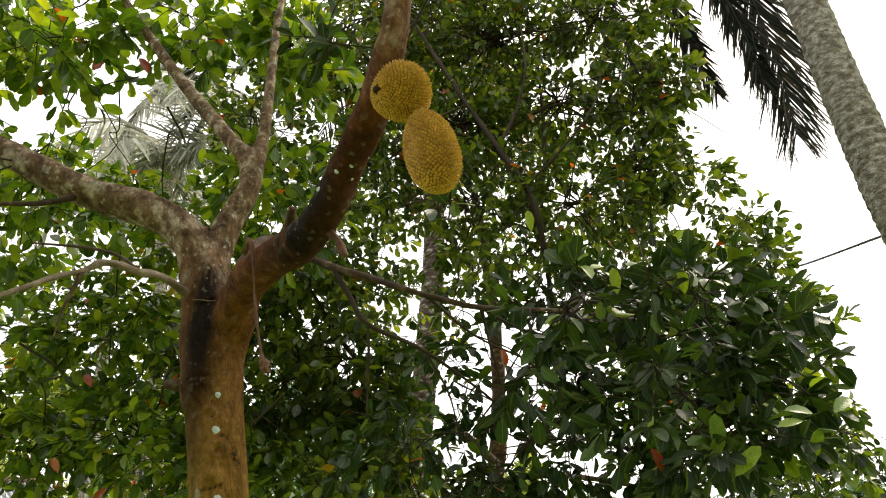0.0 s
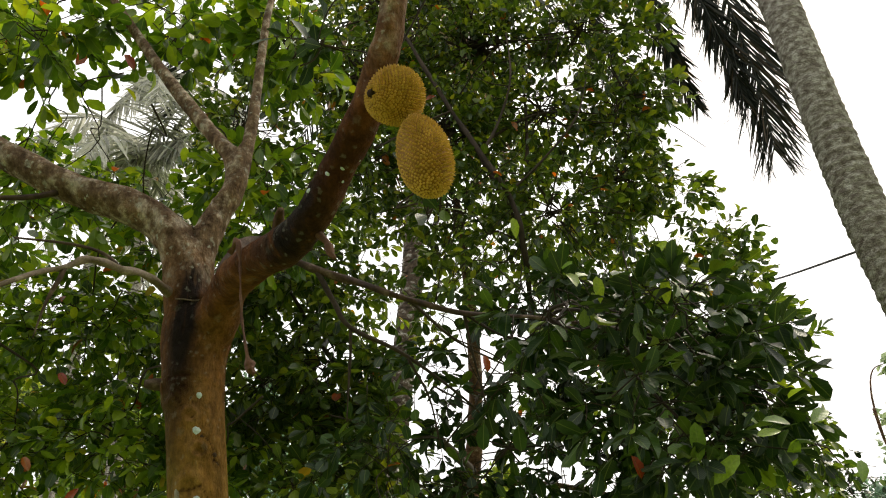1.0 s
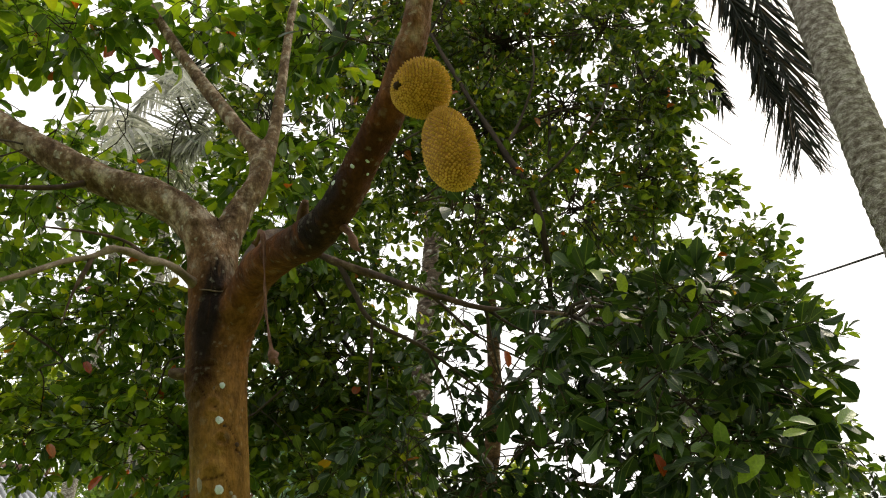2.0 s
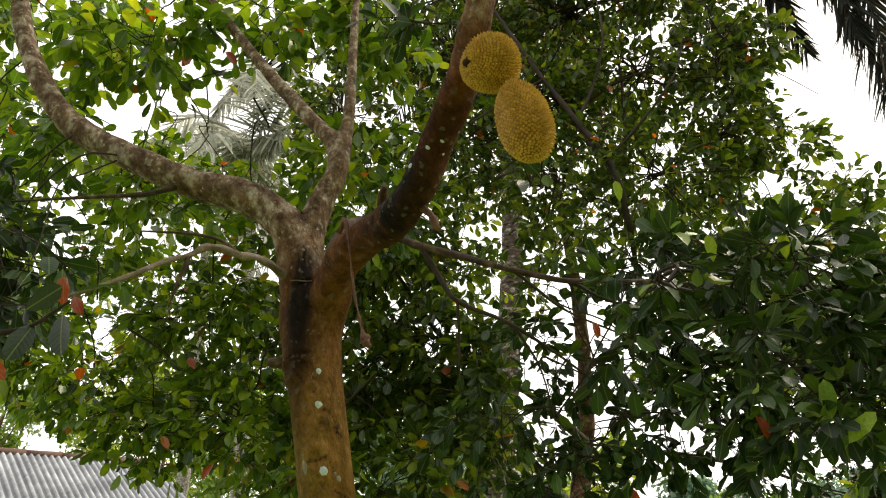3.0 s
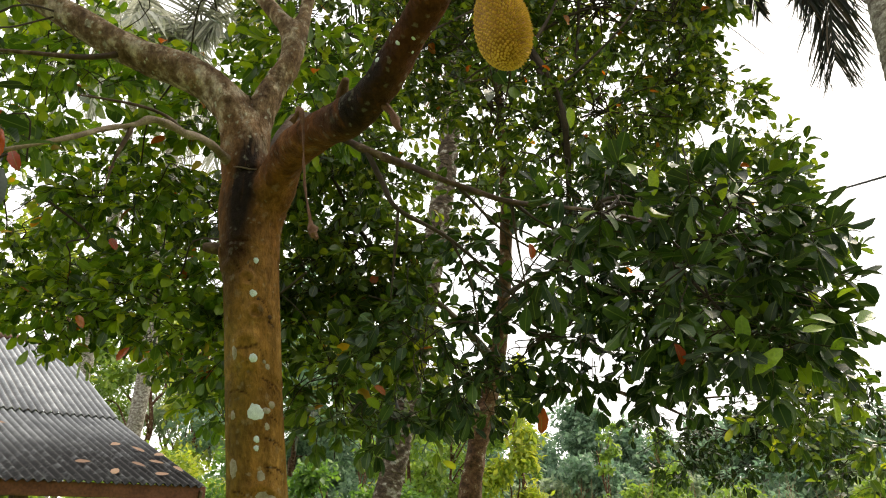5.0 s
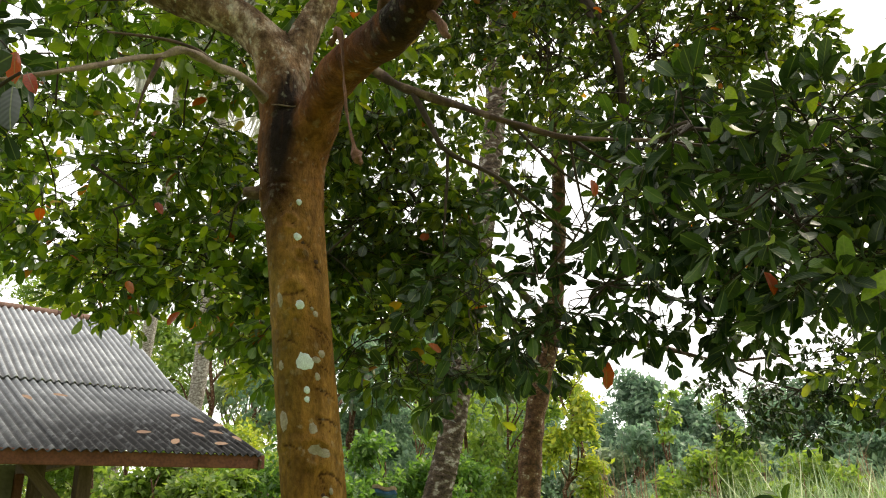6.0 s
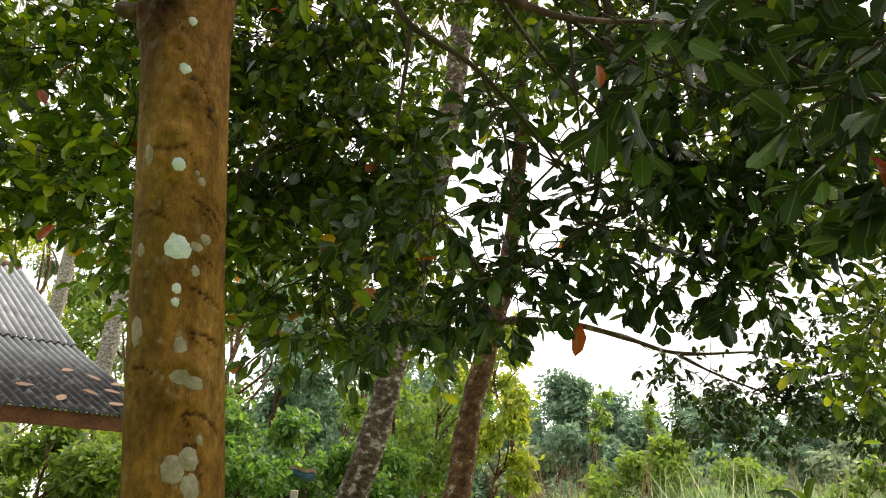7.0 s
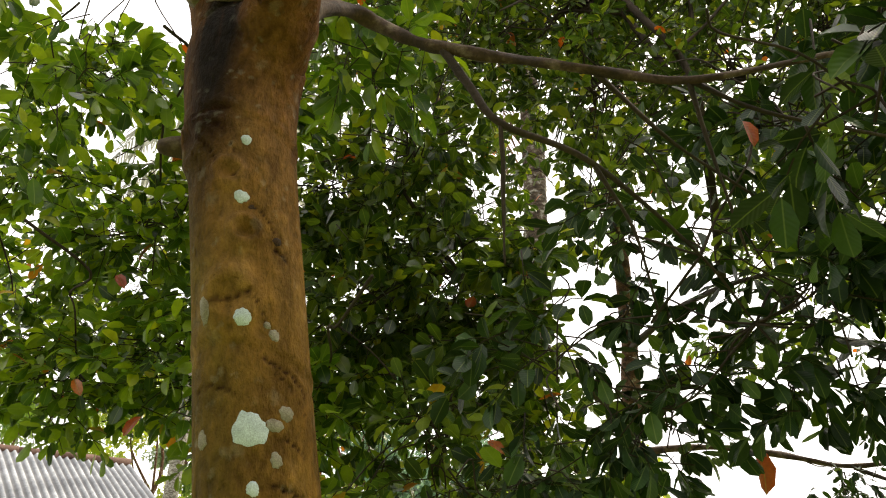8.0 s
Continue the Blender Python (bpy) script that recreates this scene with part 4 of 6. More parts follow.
OVERHEAD = [((-1.6, 1.6, 4.9), (0.7, 0.6, 0.3), 30, 0.12), ((-0.3, 1.2, 4.6), (0.7, 0.6, 0.3), 30, 0.12), ((1.6, 0.3, 4.5), (0.6, 0.5, 0.35), 30, 0.12), ((-0.9, 2.1, 5.2), (0.5, 0.4, 0.3), 24, 0.12),
            ((-0.8, 0.2, 5.0), (0.8, 0.6, 0.3), 28, 0.12), ((0.7, 0.3, 4.9), (0.8, 0.6, 0.3), 28, 0.12), ((-2.6, 2.2, 5.0), (0.5, 0.5, 0.3), 22, 0.12)]
# Unseen wide leafy shelves over and behind the path, added to cut fill light.
OVERHEAD += [((-2.6 + 1.15 * (k % 5), -0.7 - 1.0 * (k // 5), 4.7 - 0.45 * (k // 5) + 0.25 * ((k * 7) % 3)), (0.75, 0.65, 0.4), 30, 0.15) for k in range(0, 15, 2)]
DROOP = [((1.67, 7.2, 2.52), (0.33, 0.25, 0.18), 23, 0.102), ((1.97, 7.2, 2.12), (0.29, 0.25, 0.25), 29, 0.105), ((2.37, 7.2, 2.35), (0.45, 0.3, 0.28), 55, 0.102), ((2.97, 7.2, 2.35), (0.52, 0.3, 0.31), 63, 0.102), ((3.42, 7.2, 2.05), (0.45, 0.3, 0.31), 42, 0.102),
         ((2.22, 7.3, 3.00), (0.52, 0.3, 0.19), 21, 0.099), ((3.32, 7.3, 3.00), (0.65, 0.3, 0.31), 50, 0.099), ((2.82, 7.2, 2.65), (0.45, 0.3, 0.25), 42, 0.099), ((3.72, 7.2, 2.50), (0.52, 0.3, 0.38), 50, 0.099), ((2.42, 7.2, 2.00), (0.33, 0.25, 0.19), 21, 0.102)]
DROOP_TOP = [((1.25, 7.1, 3.65), (0.4, 0.3, 0.3), 20, 0.115), ((2.0, 7.1, 3.7), (0.5, 0.3, 0.35), 28, 0.115), ((2.8, 7.1, 3.6), (0.45, 0.3, 0.35), 24, 0.115),
         ((1.6, 7.0, 4.4), (0.5, 0.3, 0.35), 24, 0.115)]
BACKING = [((-3.6, 6.0, 4.6), (0.8, 0.5, 0.7), 44, 0.13), ((-2.6, 6.2, 4.1), (0.8, 0.5, 0.8), 52, 0.13), ((-1.6, 6.3, 3.6), (0.7, 0.5, 0.8), 36, 0.13), ((-0.8, 6.4, 3.0), (0.6, 0.5, 0.6), 36, 0.125),
           ((-1.6, 6.2, 5.2), (0.8, 0.5, 0.7), 46, 0.125), ((-0.75, 6.4, 4.8), (0.6, 0.5, 0.6), 46, 0.125), ((0.6, 6.4, 5.1), (0.7, 0.5, 0.5), 28, 0.125), ((-0.4, 6.4, 6.0), (0.8, 0.5, 0.8), 46, 0.125),
           ((0.8, 6.4, 6.2), (0.8, 0.5, 0.8), 66, 0.125), ((1.7, 6.3, 5.2), (0.6, 0.5, 0.6), 48, 0.125), ((1.8, 6.3, 4.2), (0.7, 0.5, 0.5), 22, 0.125), ((0.3, 6.6, 7.3), (1.0, 0.6, 0.6), 46, 0.125), ((-2.3, 6.0, 3.1), (0.6, 0.4, 0.45), 36, 0.125), ((-3.2, 5.9, 3.6), (0.6, 0.4, 0.4), 30, 0.125)]


def foliage(parent, clumps, anchors, per=8, dense=2.0, material=None, twiggy=14):
    """Leafy clumps as joined masses, each with its twigs and a bough from the nearest anchor."""
    for c, r, n, length in clumps:
        n, length = int(n * dense * 1.25), length * 0.87
        B, A, U, L, stems = clump(c, r, n, length, per)
        v, f, uv = blades(B, A, U, L)
        mesh_object("foliage", v, f, material or LEAF, parent, uvs=uv, kind="stuff")
        near = min(anchors, key=lambda a: (a[0] - c[0]) ** 2 + (a[1] - c[1]) ** 2 + (a[2] - c[2]) ** 2)
        size = 0.0035 + 0.00005 * n
        reach = math.dist(near, c)
        near = tuple(np.array(c) + (np.array(near) - np.array(c)) * min(1.0, 1.1 / reach))
        inner = [tube(wander(near, c, 0.07 * math.dist(near, c), 0.07 * math.dist(near, c)), np.linspace(size, size * 0.5, 17), 6)]
        for _ in range(max(2, n // twiggy)):
            tip = np.array(c) + rng.normal(0, 0.62, 3) * np.array(r)
            inner.append(tube(wander(np.array(c) + rng.normal(0, 0.1, 3) * np.array(r), tip, 0.05, 0.03, 4), np.linspace(size * 0.7, 0.003, 13), 5))
        v, f = joined(inner)
        mesh_object("bough", v, f, TWIG, parent)
        v, f = thin_stems(stems)
        mesh_object("twig_tangle", v, f, TWIG, parent, kind="stuff")


tree_anchors = [r[:3] for rows in (LEFT[7:], UPPER[5:], FORK[2:], RIGHT[4:], HANG[1:], FRUIT[-2:]) for r in rows]
# Side and middle clumps take the leaf colour darkened as silhouettes.
foliage(tree, SIDE, tree_anchors, dense=1.4, material=LEAF_BACKLIT)
foliage(tree, MIDDLE, tree_anchors, dense=0.74, material=LEAF_BACKLIT, twiggy=4)
for group, dense in ((LEFTS, 1.4), (TOPS, 1.55), (OVERHEAD, 1.6)):
    foliage(tree, group, tree_anchors, dense=dense)

# The nearest leaves, one by one.
leaf_meshes = []
for k in range(6):
    bend, wide = (0.2, 0.8, 1.3, 1.8, 2.4, -0.3)[k], (0.9, 0.78, 0.95, 0.85, 0.82, 0.92)[k]
    me = bpy.data.meshes.new("leaf")
    me.from_pydata((LEAF_V * np.array([wide, 1, bend])).tolist(), [], LEAF_F)
    layer = me.uv_layers.new(name="leaf")
    for lp, d in zip(me.loops, layer.data):
        d.uv = LEAF_UV[lp.vertex_index]
    me.polygons.foreach_set("use_smooth", [True] * len(me.polygons))
    leaf_meshes.append(me)
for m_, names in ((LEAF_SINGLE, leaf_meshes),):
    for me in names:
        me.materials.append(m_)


def single_leaf(base, along, up, length, parent, mesh, name="leaf"):
    x, y, z = leaf_axes(np.array(along, float), np.array(up, float))
    ob = new(name, mesh)
    ob.matrix_world = Matrix([(*(col[i] * length for col in (x, y, z)), base[i]) for i in range(3)] + [(0, 0, 0, 1)])
    ob.parent = parent
    return ob


near_stems, near_leaves = [], []
for c, r, n, length in NEAR:
    B, A, U, L, stems = clump(c, r, int(n * 2.5), length * 0.82, 8, (-0.5, 0.35), 0.55)
    near_stems += stems
    near_leaves += list(zip(B, A, U, L))
    mesh_object("bough", *tube(wander((0.45, 2.70, 2.70), c, 0.05, 0.03), np.linspace(0.009, 0.004, 17), 6), TWIG, tree)
near_leaves.sort(key=lambda q: q[0][1])
for k, (b, a, u, l) in enumerate(near_leaves[:300]):
    single_leaf(b, a, u, l, tree, leaf_meshes[k % 6])
v, f, uv = blades(*(np.array([q[k] for q in near_leaves[300:]]) for k in range(4)))
mesh_object("foliage", v, f, LEAF_BACKLIT, tree, uvs=uv, kind="stuff")
mesh_object("twig_tangle", *thin_stems(near_stems, 0.0035, 0.0018), TWIG, tree, kind="stuff")

young_leaf = leaf_meshes[1].copy()
young_leaf.materials.clear()
young_leaf.materials.append(LEAF_YOUNG)
for k in range(10):
    b_ = np.array([0.93, 2.05, 1.98]) + rng.normal(0, 1, 3) * np.array([0.07, 0.05, 0.10])
    single_leaf(b_, rng.normal(0, 0.6, 3) + np.array([0.3, -0.3, 0.3]), (0.2, -1, 0.7), rng.uniform(0.07, 0.11), tree, young_leaf, "young_leaf")
for k, (b_, l_) in enumerate((((0.35, 2.50, 2.95), 0.10), ((0.48, 2.50, 2.77), 0.09), ((0.57, 2.35, 2.70), 0.09), ((0.57, 2.30, 2.55), 0.11), ((0.78, 2.30, 2.71), 0.09), ((0.99, 2.40, 2.84), 0.08), ((0.68, 2.05, 1.94), 0.12), ((0.69, 2.05, 1.88), 0.12), ((0.68, 2.10, 2.01), 0.10), ((0.76, 2.20, 2.48), 0.10))):
    single_leaf(b_, (0.5 * math.sin(2.1 * k), -0.35, 0.9 - 0.5 * (k % 3)), (0.15 * math.cos(1.7 * k), -1, 0.5), l_, tree, young_leaf, "young_leaf")
orange_leaf = leaf_meshes[3].copy()
orange_leaf.materials.clear()
orange_leaf.materials.append(LEAF_ORANGE)
for b, a, l in [((0.30, 3.90, 2.16), (0.1, 0, -1), 0.17),                 ((-1.40, 2.66, 4.32), (0.4, 0, -0.6), 0.11), ((0.52, 2.15, 2.02), (0.2, -0.4, -0.8), 0.08), ((0.18, 2.75, 2.60), (0.2, -0.2, -1), 0.08),
                ((-1.95, 4.0, 2.55), (-0.5, -0.3, -0.6), 0.11), ((-2.3, 4.0, 2.75), (0.5, -0.3, -0.6), 0.11), ((-2.15, 3.95, 3.2), (0.5, -0.3, -0.6), 0.11), ((-0.6, 4.05, 2.3), (0.6, -0.3, -0.4), 0.10)]:
    single_leaf(b, a, (0.3, -1, 0.4), l, tree, orange_leaf, "withered_leaf")


NEAR_TWIG = [(-2.2, 2.0, 3.35, 0.012), (-1.9, 1.75, 2.75, 0.010), (-1.62, 1.5, 2.36, 0.009), (-1.36, 1.4, 2.258, 0.008), (-1.22, 1.42, 2.26, 0.006), (-1.10, 1.40, 2.30, 0.003)]
limb("near_twig", tree, NEAR_TWIG, TWIG, 7, 6, "low thin twig with dark leaves", 0.1)
for k, (b, a, u, l) in enumerate([((-1.24, 1.42, 2.30), (0.8, -0.2, 0.25), (-0.1, -1, -0.5), 0.13), ((-1.12, 1.41, 2.29), (0.25, -0.3, -0.9), (0.2, -1, -0.5), 0.14), ((-1.20, 1.43, 2.28), (-0.1, -0.5, -1), (0.6, -0.9, -0.5), 0.12),
                                  ((-1.30, 1.45, 2.36), (0.6, -0.2, 0.6), (0, -0.7, 0.7), 0.11), ((-1.12, 1.42, 2.33), (0.9, 0.1, 0.2), (0, -0.4, 1), 0.11), ((-1.42, 1.43, 2.32), (-0.4, -0.3, 0.5), (0.2, -0.8, 0.6), 0.12)]):
    single_leaf(b, a, u, l, tree, leaf_meshes[k % 3])
for b, a, l in (((-1.37, 1.40, 2.40), (0.05, -0.2, -1), 0.12), ((-1.20, 1.50, 2.44), (0.15, -0.2, -1), 0.09), ((-1.30, 1.40, 2.20), (0.7, -0.2, -0.6), 0.10), ((-1.15, 1.48, 2.36), (0.5, -0.3, -0.8), 0.07)):
    single_leaf(b, a, (0.2, -1, 0.2), l, tree, orange_leaf, "withered_leaf")


# ---- jackfruits ----
def jackfruit(center, axis, half, wide, seed, label, hole=None):
    """A spiny fruit: an egg-shaped body, hundreds of blunt spikes and its stalk."""
    r = np.random.default_rng(seed)
    thing = empty("jackfruit", label, "fruit", "jackfruits on the limb")
    thing.location = center
    ax = unit(np.array(axis, float))
    sx = unit(np.cross(ax, (0.3, 1, 0.1)))
    sy = np.cross(ax, sx)
    frame_ = np.stack([sx, sy, ax], 1)

    def shape(d):
        lump = 1 + 0.04 * np.sin(2.3 * d[:, 0] + seed) * np.cos(3.1 * d[:, 1]) + 0.03 * np.sin(4 * d[:, 2] + seed)
        taper = 1 - 0.10 * d[:, 2] - 0.06 * d[:, 2] ** 2
        return np.column_stack([d[:, 0] * wide * taper * lump, d[:, 1] * wide * taper * lump, d[:, 2] * half])
    bm = bmesh.new()
    bmesh.ops.create_icosphere(bm, subdivisions=4, radius=1)
    co = np.array([q.co for q in bm.verts])
    local = shape(unit(co)) @ frame_.T
    if hole is not None:
        h = np.array(hole, float)
        dist = np.linalg.norm(local - h, axis=1)
        local = local * (1 - 0.28 * bell(dist, 0, 0.011))[:, None]
    for q, p in zip(bm.verts, local):
        q.co = p
    part("body", bm, RIND, thing, "mustard-yellow knobbly rind", True)
    n = int(1300 * (half * wide + wide * wide) / (0.11 * 0.062 + 0.062 ** 2))
    i = np.arange(n) + 0.5
    ph, th = np.arccos(1 - 2 * i / n), math.pi * (1 + 5 ** 0.5) * i
    d = np.column_stack([np.cos(th) * np.sin(ph), np.sin(th) * np.sin(ph), np.cos(ph)]) + r.normal(0, 0.012, (n, 3))
    d = unit(d)
    p = shape(d) @ frame_.T
    eps = 0.01
    nor = unit(unit(np.column_stack([d[:, 0] / wide, d[:, 1] / wide, d[:, 2] / half])) @ frame_.T)
    if hole is not None:
        keep = np.linalg.norm(p - np.array(hole), axis=1) > 0.013
        p, nor = p[keep], nor[keep]
    x = unit(np.cross(nor, (0.2, 0.3, 1)))
    y = np.cross(nor, x)
    verts, faces = [], []
    for k in range(len(p)):
        worn = 0.45 + 0.55 * min(1.0, max(0.0, 0.75 + 2.2 * float(nor[k] @ (0.75, -0.25, 0.35))))
        w, h = 0.0042 * r.uniform(0.85, 1.15), 0.0068 * r.uniform(0.75, 1.2) * worn
        a0 = r.uniform(0, 6)
        ring = [p[k] - nor[k] * 0.0012 + w * (math.cos(a0 + 1.257 * j) * x[k] + math.sin(a0 + 1.257 * j) * y[k]) for j in range(5)]
        m = len(verts)
        verts += ring + [p[k] + nor[k] * h]
        faces += [(m + j, m + (j + 1) % 5, m + 5) for j in range(5)]
    mesh_object("spiny_skin", verts, faces, SPIKE, thing, "blunt pale spikes", smooth=False, kind="stuff")
    if hole is not None:
        bm = bmesh.new()
        bmesh.ops.create_icosphere(bm, subdivisions=2, radius=0.010, matrix=Matrix.Translation(Vector(np.array(hole) * 0.93)))
        part("rotten_hole", bm, ROT, thing, "small dark rotten hole", True)
    return thing


upper_fruit = jackfruit((-0.057, 1.335, 2.722), (-0.62, -0.25, -0.5), 0.073, 0.069, 3, "round yellow spiny jackfruit with a rotten hole, against the limb", (-0.055, -0.042, -0.018))
mesh_object("stalk", *tube(spline([(0.02, 0.01, 0.04), (0.0, 0.05, 0.085), (-0.03, 0.08, 0.12)], 4), 0.012, 8), BRANCH, upper_fruit)
lower_fruit = jackfruit((-0.001, 1.33, 2.540), (-0.13, 0.02, 1.0), 0.110, 0.0605, 5, "long yellow spiny jackfruit hanging below the limb")
mesh_object("stalk", *tube(spline([(-0.015, 0.0, 0.09), (-0.03, 0.05, 0.15), (-0.06, 0.08, 0.22)], 4), 0.012, 8), BRANCH, lower_fruit)


# ---- the second jackfruit tree, behind ----
tree_b = empty("jackfruit_tree", "leafy jackfruit tree with rough reddish trunk in tall grass", "tree", "jackfruit trees")
limb("trunk", tree_b, [(-0.26, 7.72, 0.25, 0.15), (-0.15, 7.71, 1.0, 0.125), (-0.02, 7.7, 2.0, 0.108), (0.09, 7.7, 2.5, 0.10), (0.26, 7.68, 3.1, 0.09), (0.40, 7.5, 3.9, 0.075), (0.45, 7.1, 4.8, 0.06), (0.4, 6.5, 5.8, 0.035)], OLD_BARK, 18, 10, "rough reddish trunk with lichen", 0.05)
for rows in ([(0.06, 7.70, 2.62, 0.03), (0.15, 7.66, 2.95, 0.034), (0.34, 7.6, 3.03, 0.031), (0.75, 7.6, 3.04, 0.027), (1.2, 7.6, 2.96, 0.024), (1.57, 7.6, 2.85, 0.023), (1.90, 7.6, 2.76, 0.018), (2.5, 7.6, 2.78, 0.010), (3.0, 7.5, 2.8, 0.006)],
             [(1.90, 7.6, 2.75, 0.018), (2.15, 7.5, 2.58, 0.015), (2.6, 7.4, 2.38, 0.010), (3.1, 7.3, 2.25, 0.006)],
             [(0.80, 5.6, 3.5, 0.024), (0.78, 5.1, 4.4, 0.026), (0.52, 5.0, 5.3, 0.026), (0.28, 5.0, 5.9, 0.022), (0.05, 5.0, 6.6, 0.015)],
             [(0.40, 7.5, 3.9, 0.04), (0.62, 6.5, 3.75, 0.026), (0.80, 5.6, 3.5, 0.02), (1.3, 5.2, 3.4, 0.015), (1.9, 5.1, 3.5, 0.009)],
             [(0.75, 5.2, 4.3, 0.02), (0.95, 5.05, 5.2, 0.016), (1.05, 5.0, 6.2, 0.009)],
             [(0.80, 5.6, 3.5, 0.03), (0.77, 5.0, 4.05, 0.027), (0.735, 4.75, 4.34, 0.026), (0.68, 4.7, 4.62, 0.025), (0.525, 4.7, 5.0, 0.024), (0.335, 4.7, 5.47, 0.022), (0.185, 4.7, 5.88, 0.02), (0.0, 4.7, 6.4, 0.016), (-0.2, 4.7, 7.0, 0.01)],
             [(0.525, 4.7, 5.0, 0.015), (0.72, 4.7, 5.35, 0.014), (0.85, 4.6, 5.7, 0.010), (0.9, 4.7, 6.3, 0.006)], [(0.68, 4.7, 4.62, 0.014), (0.95, 4.7, 4.85, 0.012), (1.3, 4.6, 5.2, 0.008), (1.5, 4.7, 5.7, 0.005)], [(0.335, 4.7, 5.47, 0.012), (0.05, 4.7, 5.35, 0.010), (-0.3, 4.5, 5.0, 0.006)],
             [(0.3, 7.6, 3.2, 0.05), (-0.2, 6.3, 3.4, 0.035), (-0.7, 5.1, 3.5, 0.022), (-1.0, 4.8, 4.0, 0.012)],
             [(0.52, 5.0, 5.3, 0.018), (1.1, 5.0, 5.6, 0.012), (1.8, 5.1, 5.6, 0.007)],
             [(1.3, 5.2, 3.3, 0.018), (2.0, 5.2, 2.9, 0.012), (2.7, 5.25, 2.6, 0.007)]):
    limb("limb", tree_b, [(x_, y_, z_, r_ * (1.0 if rows[0][0] == 0.06 else 0.85)) for x_, y_, z_, r_ in rows], BRANCH if rows[0][0] == 0.06 else TWIG, 8, 6, "", 0.13)
b_anchors = [(0.78, 5.1, 4.4), (0.52, 5.0, 5.3), (0.05, 5.0, 6.6), (1.3, 5.2, 3.3), (1.9, 5.1, 3.5), (1.05, 5.0, 6.2), (-0.7, 5.1, 3.5), (-1.0, 4.8, 4.0), (1.8, 5.1, 5.6), (2.7, 5.25, 2.6), (2.0, 5.2, 2.9), (2.15, 7.5, 2.58), (2.6, 7.4, 2.38), (1.57, 7.6, 2.83), (3.0, 7.5, 2.8)]
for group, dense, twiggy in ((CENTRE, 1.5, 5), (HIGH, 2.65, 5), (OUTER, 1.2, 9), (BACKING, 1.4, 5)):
    foliage(tree_b, group, b_anchors, dense=dense, twiggy=twiggy, material=LEAF_SHADED)
# Drooping leaves use the same silhouette-dark colour.
foliage(tree_b, DROOP, b_anchors, dense=0.7, material=LEAF_BACKLIT, twiggy=5)
foliage(tree_b, DROOP_TOP, [(0.40, 7.5, 3.9), (0.45, 7.1, 4.8), (1.3, 5.2, 3.3)], dense=1.0, material=LEAF_SHADED)


# ---- coconut palms ----
def palm_trunk(parent, rows, material, rings=0.07):
    """A ringed palm stem through rows of x, y, z, radius."""
    p = spline(rows, 24)
    run = np.concatenate([[0], np.cumsum(np.linalg.norm(np.diff(p[:, :3], axis=0), axis=1))])
    even = np.arange(0, run[-1], rings / 4)
    q = np.column_stack([np.interp(even, run, p[:, k]) for k in range(4)])
    ph = rng.uniform(0, 6, 2)

    def ringed(i, a, r):
        step = 0.034 * (1 - (i % 4) / 2.0) * (1 + 0.5 * math.sin(i * 2.1))
        return r * (1 + step + 0.02 * np.sin(2 * a + ph[0] + i * 0.05) + 0.012 * np.sin(5 * a + i * 0.31 + ph[1]) + 0.008 * np.sin(9 * a - i * 0.7))
    v, f = tube(q[:, :3], q[:, 3], 20, ringed)
    return mesh_object("trunk", v, f, material, parent, "ringed grey palm trunk")


def frond(parent, rows, leaflet, material, n=60, droop=0.8, spread=1.0, label="", facing=(0, 0, 1.0), wide=0.035):
    """A feather-shaped palm leaf: a bent midrib with two rows of long leaflets."""
    p = spline([(*r, 0.0) for r in rows], 12)[:, :3]
    rib = mesh_object("frond", *tube(p, np.linspace(0.022, 0.004, len(p)), 6), material, parent, label)
    run = np.linspace(0.06, 0.995, n) * (len(p) - 1)
    B, A, U, L = [], [], [], []
    t = unit(np.gradient(p, axis=0))
    for k in run:
        i = min(int(k), len(p) - 2)
        base = p[i] + (p[i + 1] - p[i]) * (k - i)
        side = unit(np.cross(t[i], facing) + 1e-4)
        for sgn in (-1, 1):
            s = k / (len(p) - 1)
            B.append(base)
            A.append(side * sgn * spread + t[i] * (0.55 + 0.5 * s) + np.array([0, 0, -droop]) + rng.normal(0, 0.09, 3))
            U.append(np.array([0, 0, 1.0]) + rng.normal(0, 0.3, 3))
            L.append(leaflet * (0.45 + 0.75 * math.sin(math.pi * min(1, 0.15 + 0.85 * s)) ** 0.7) * rng.uniform(0.85, 1.1))
    strip = np.array([(-0.4, 0, 0), (0.4, 0, 0), (-0.5, 0.4, -0.01), (0.5, 0.4, -0.01), (-0.3, 0.78, -0.07), (0.3, 0.78, -0.07), (0, 1, -0.16)]) * np.array([wide / leaflet, 1, 1])
    v, f, _ = blades(np.array(B), np.array(A), np.array(U), np.array(L), strip, [(0, 1, 3, 2), (2, 3, 5, 4), (4, 5, 6)], None)
    mesh_object("leaflet_fringe", v, f, material, rib, kind="stuff")
    return rib


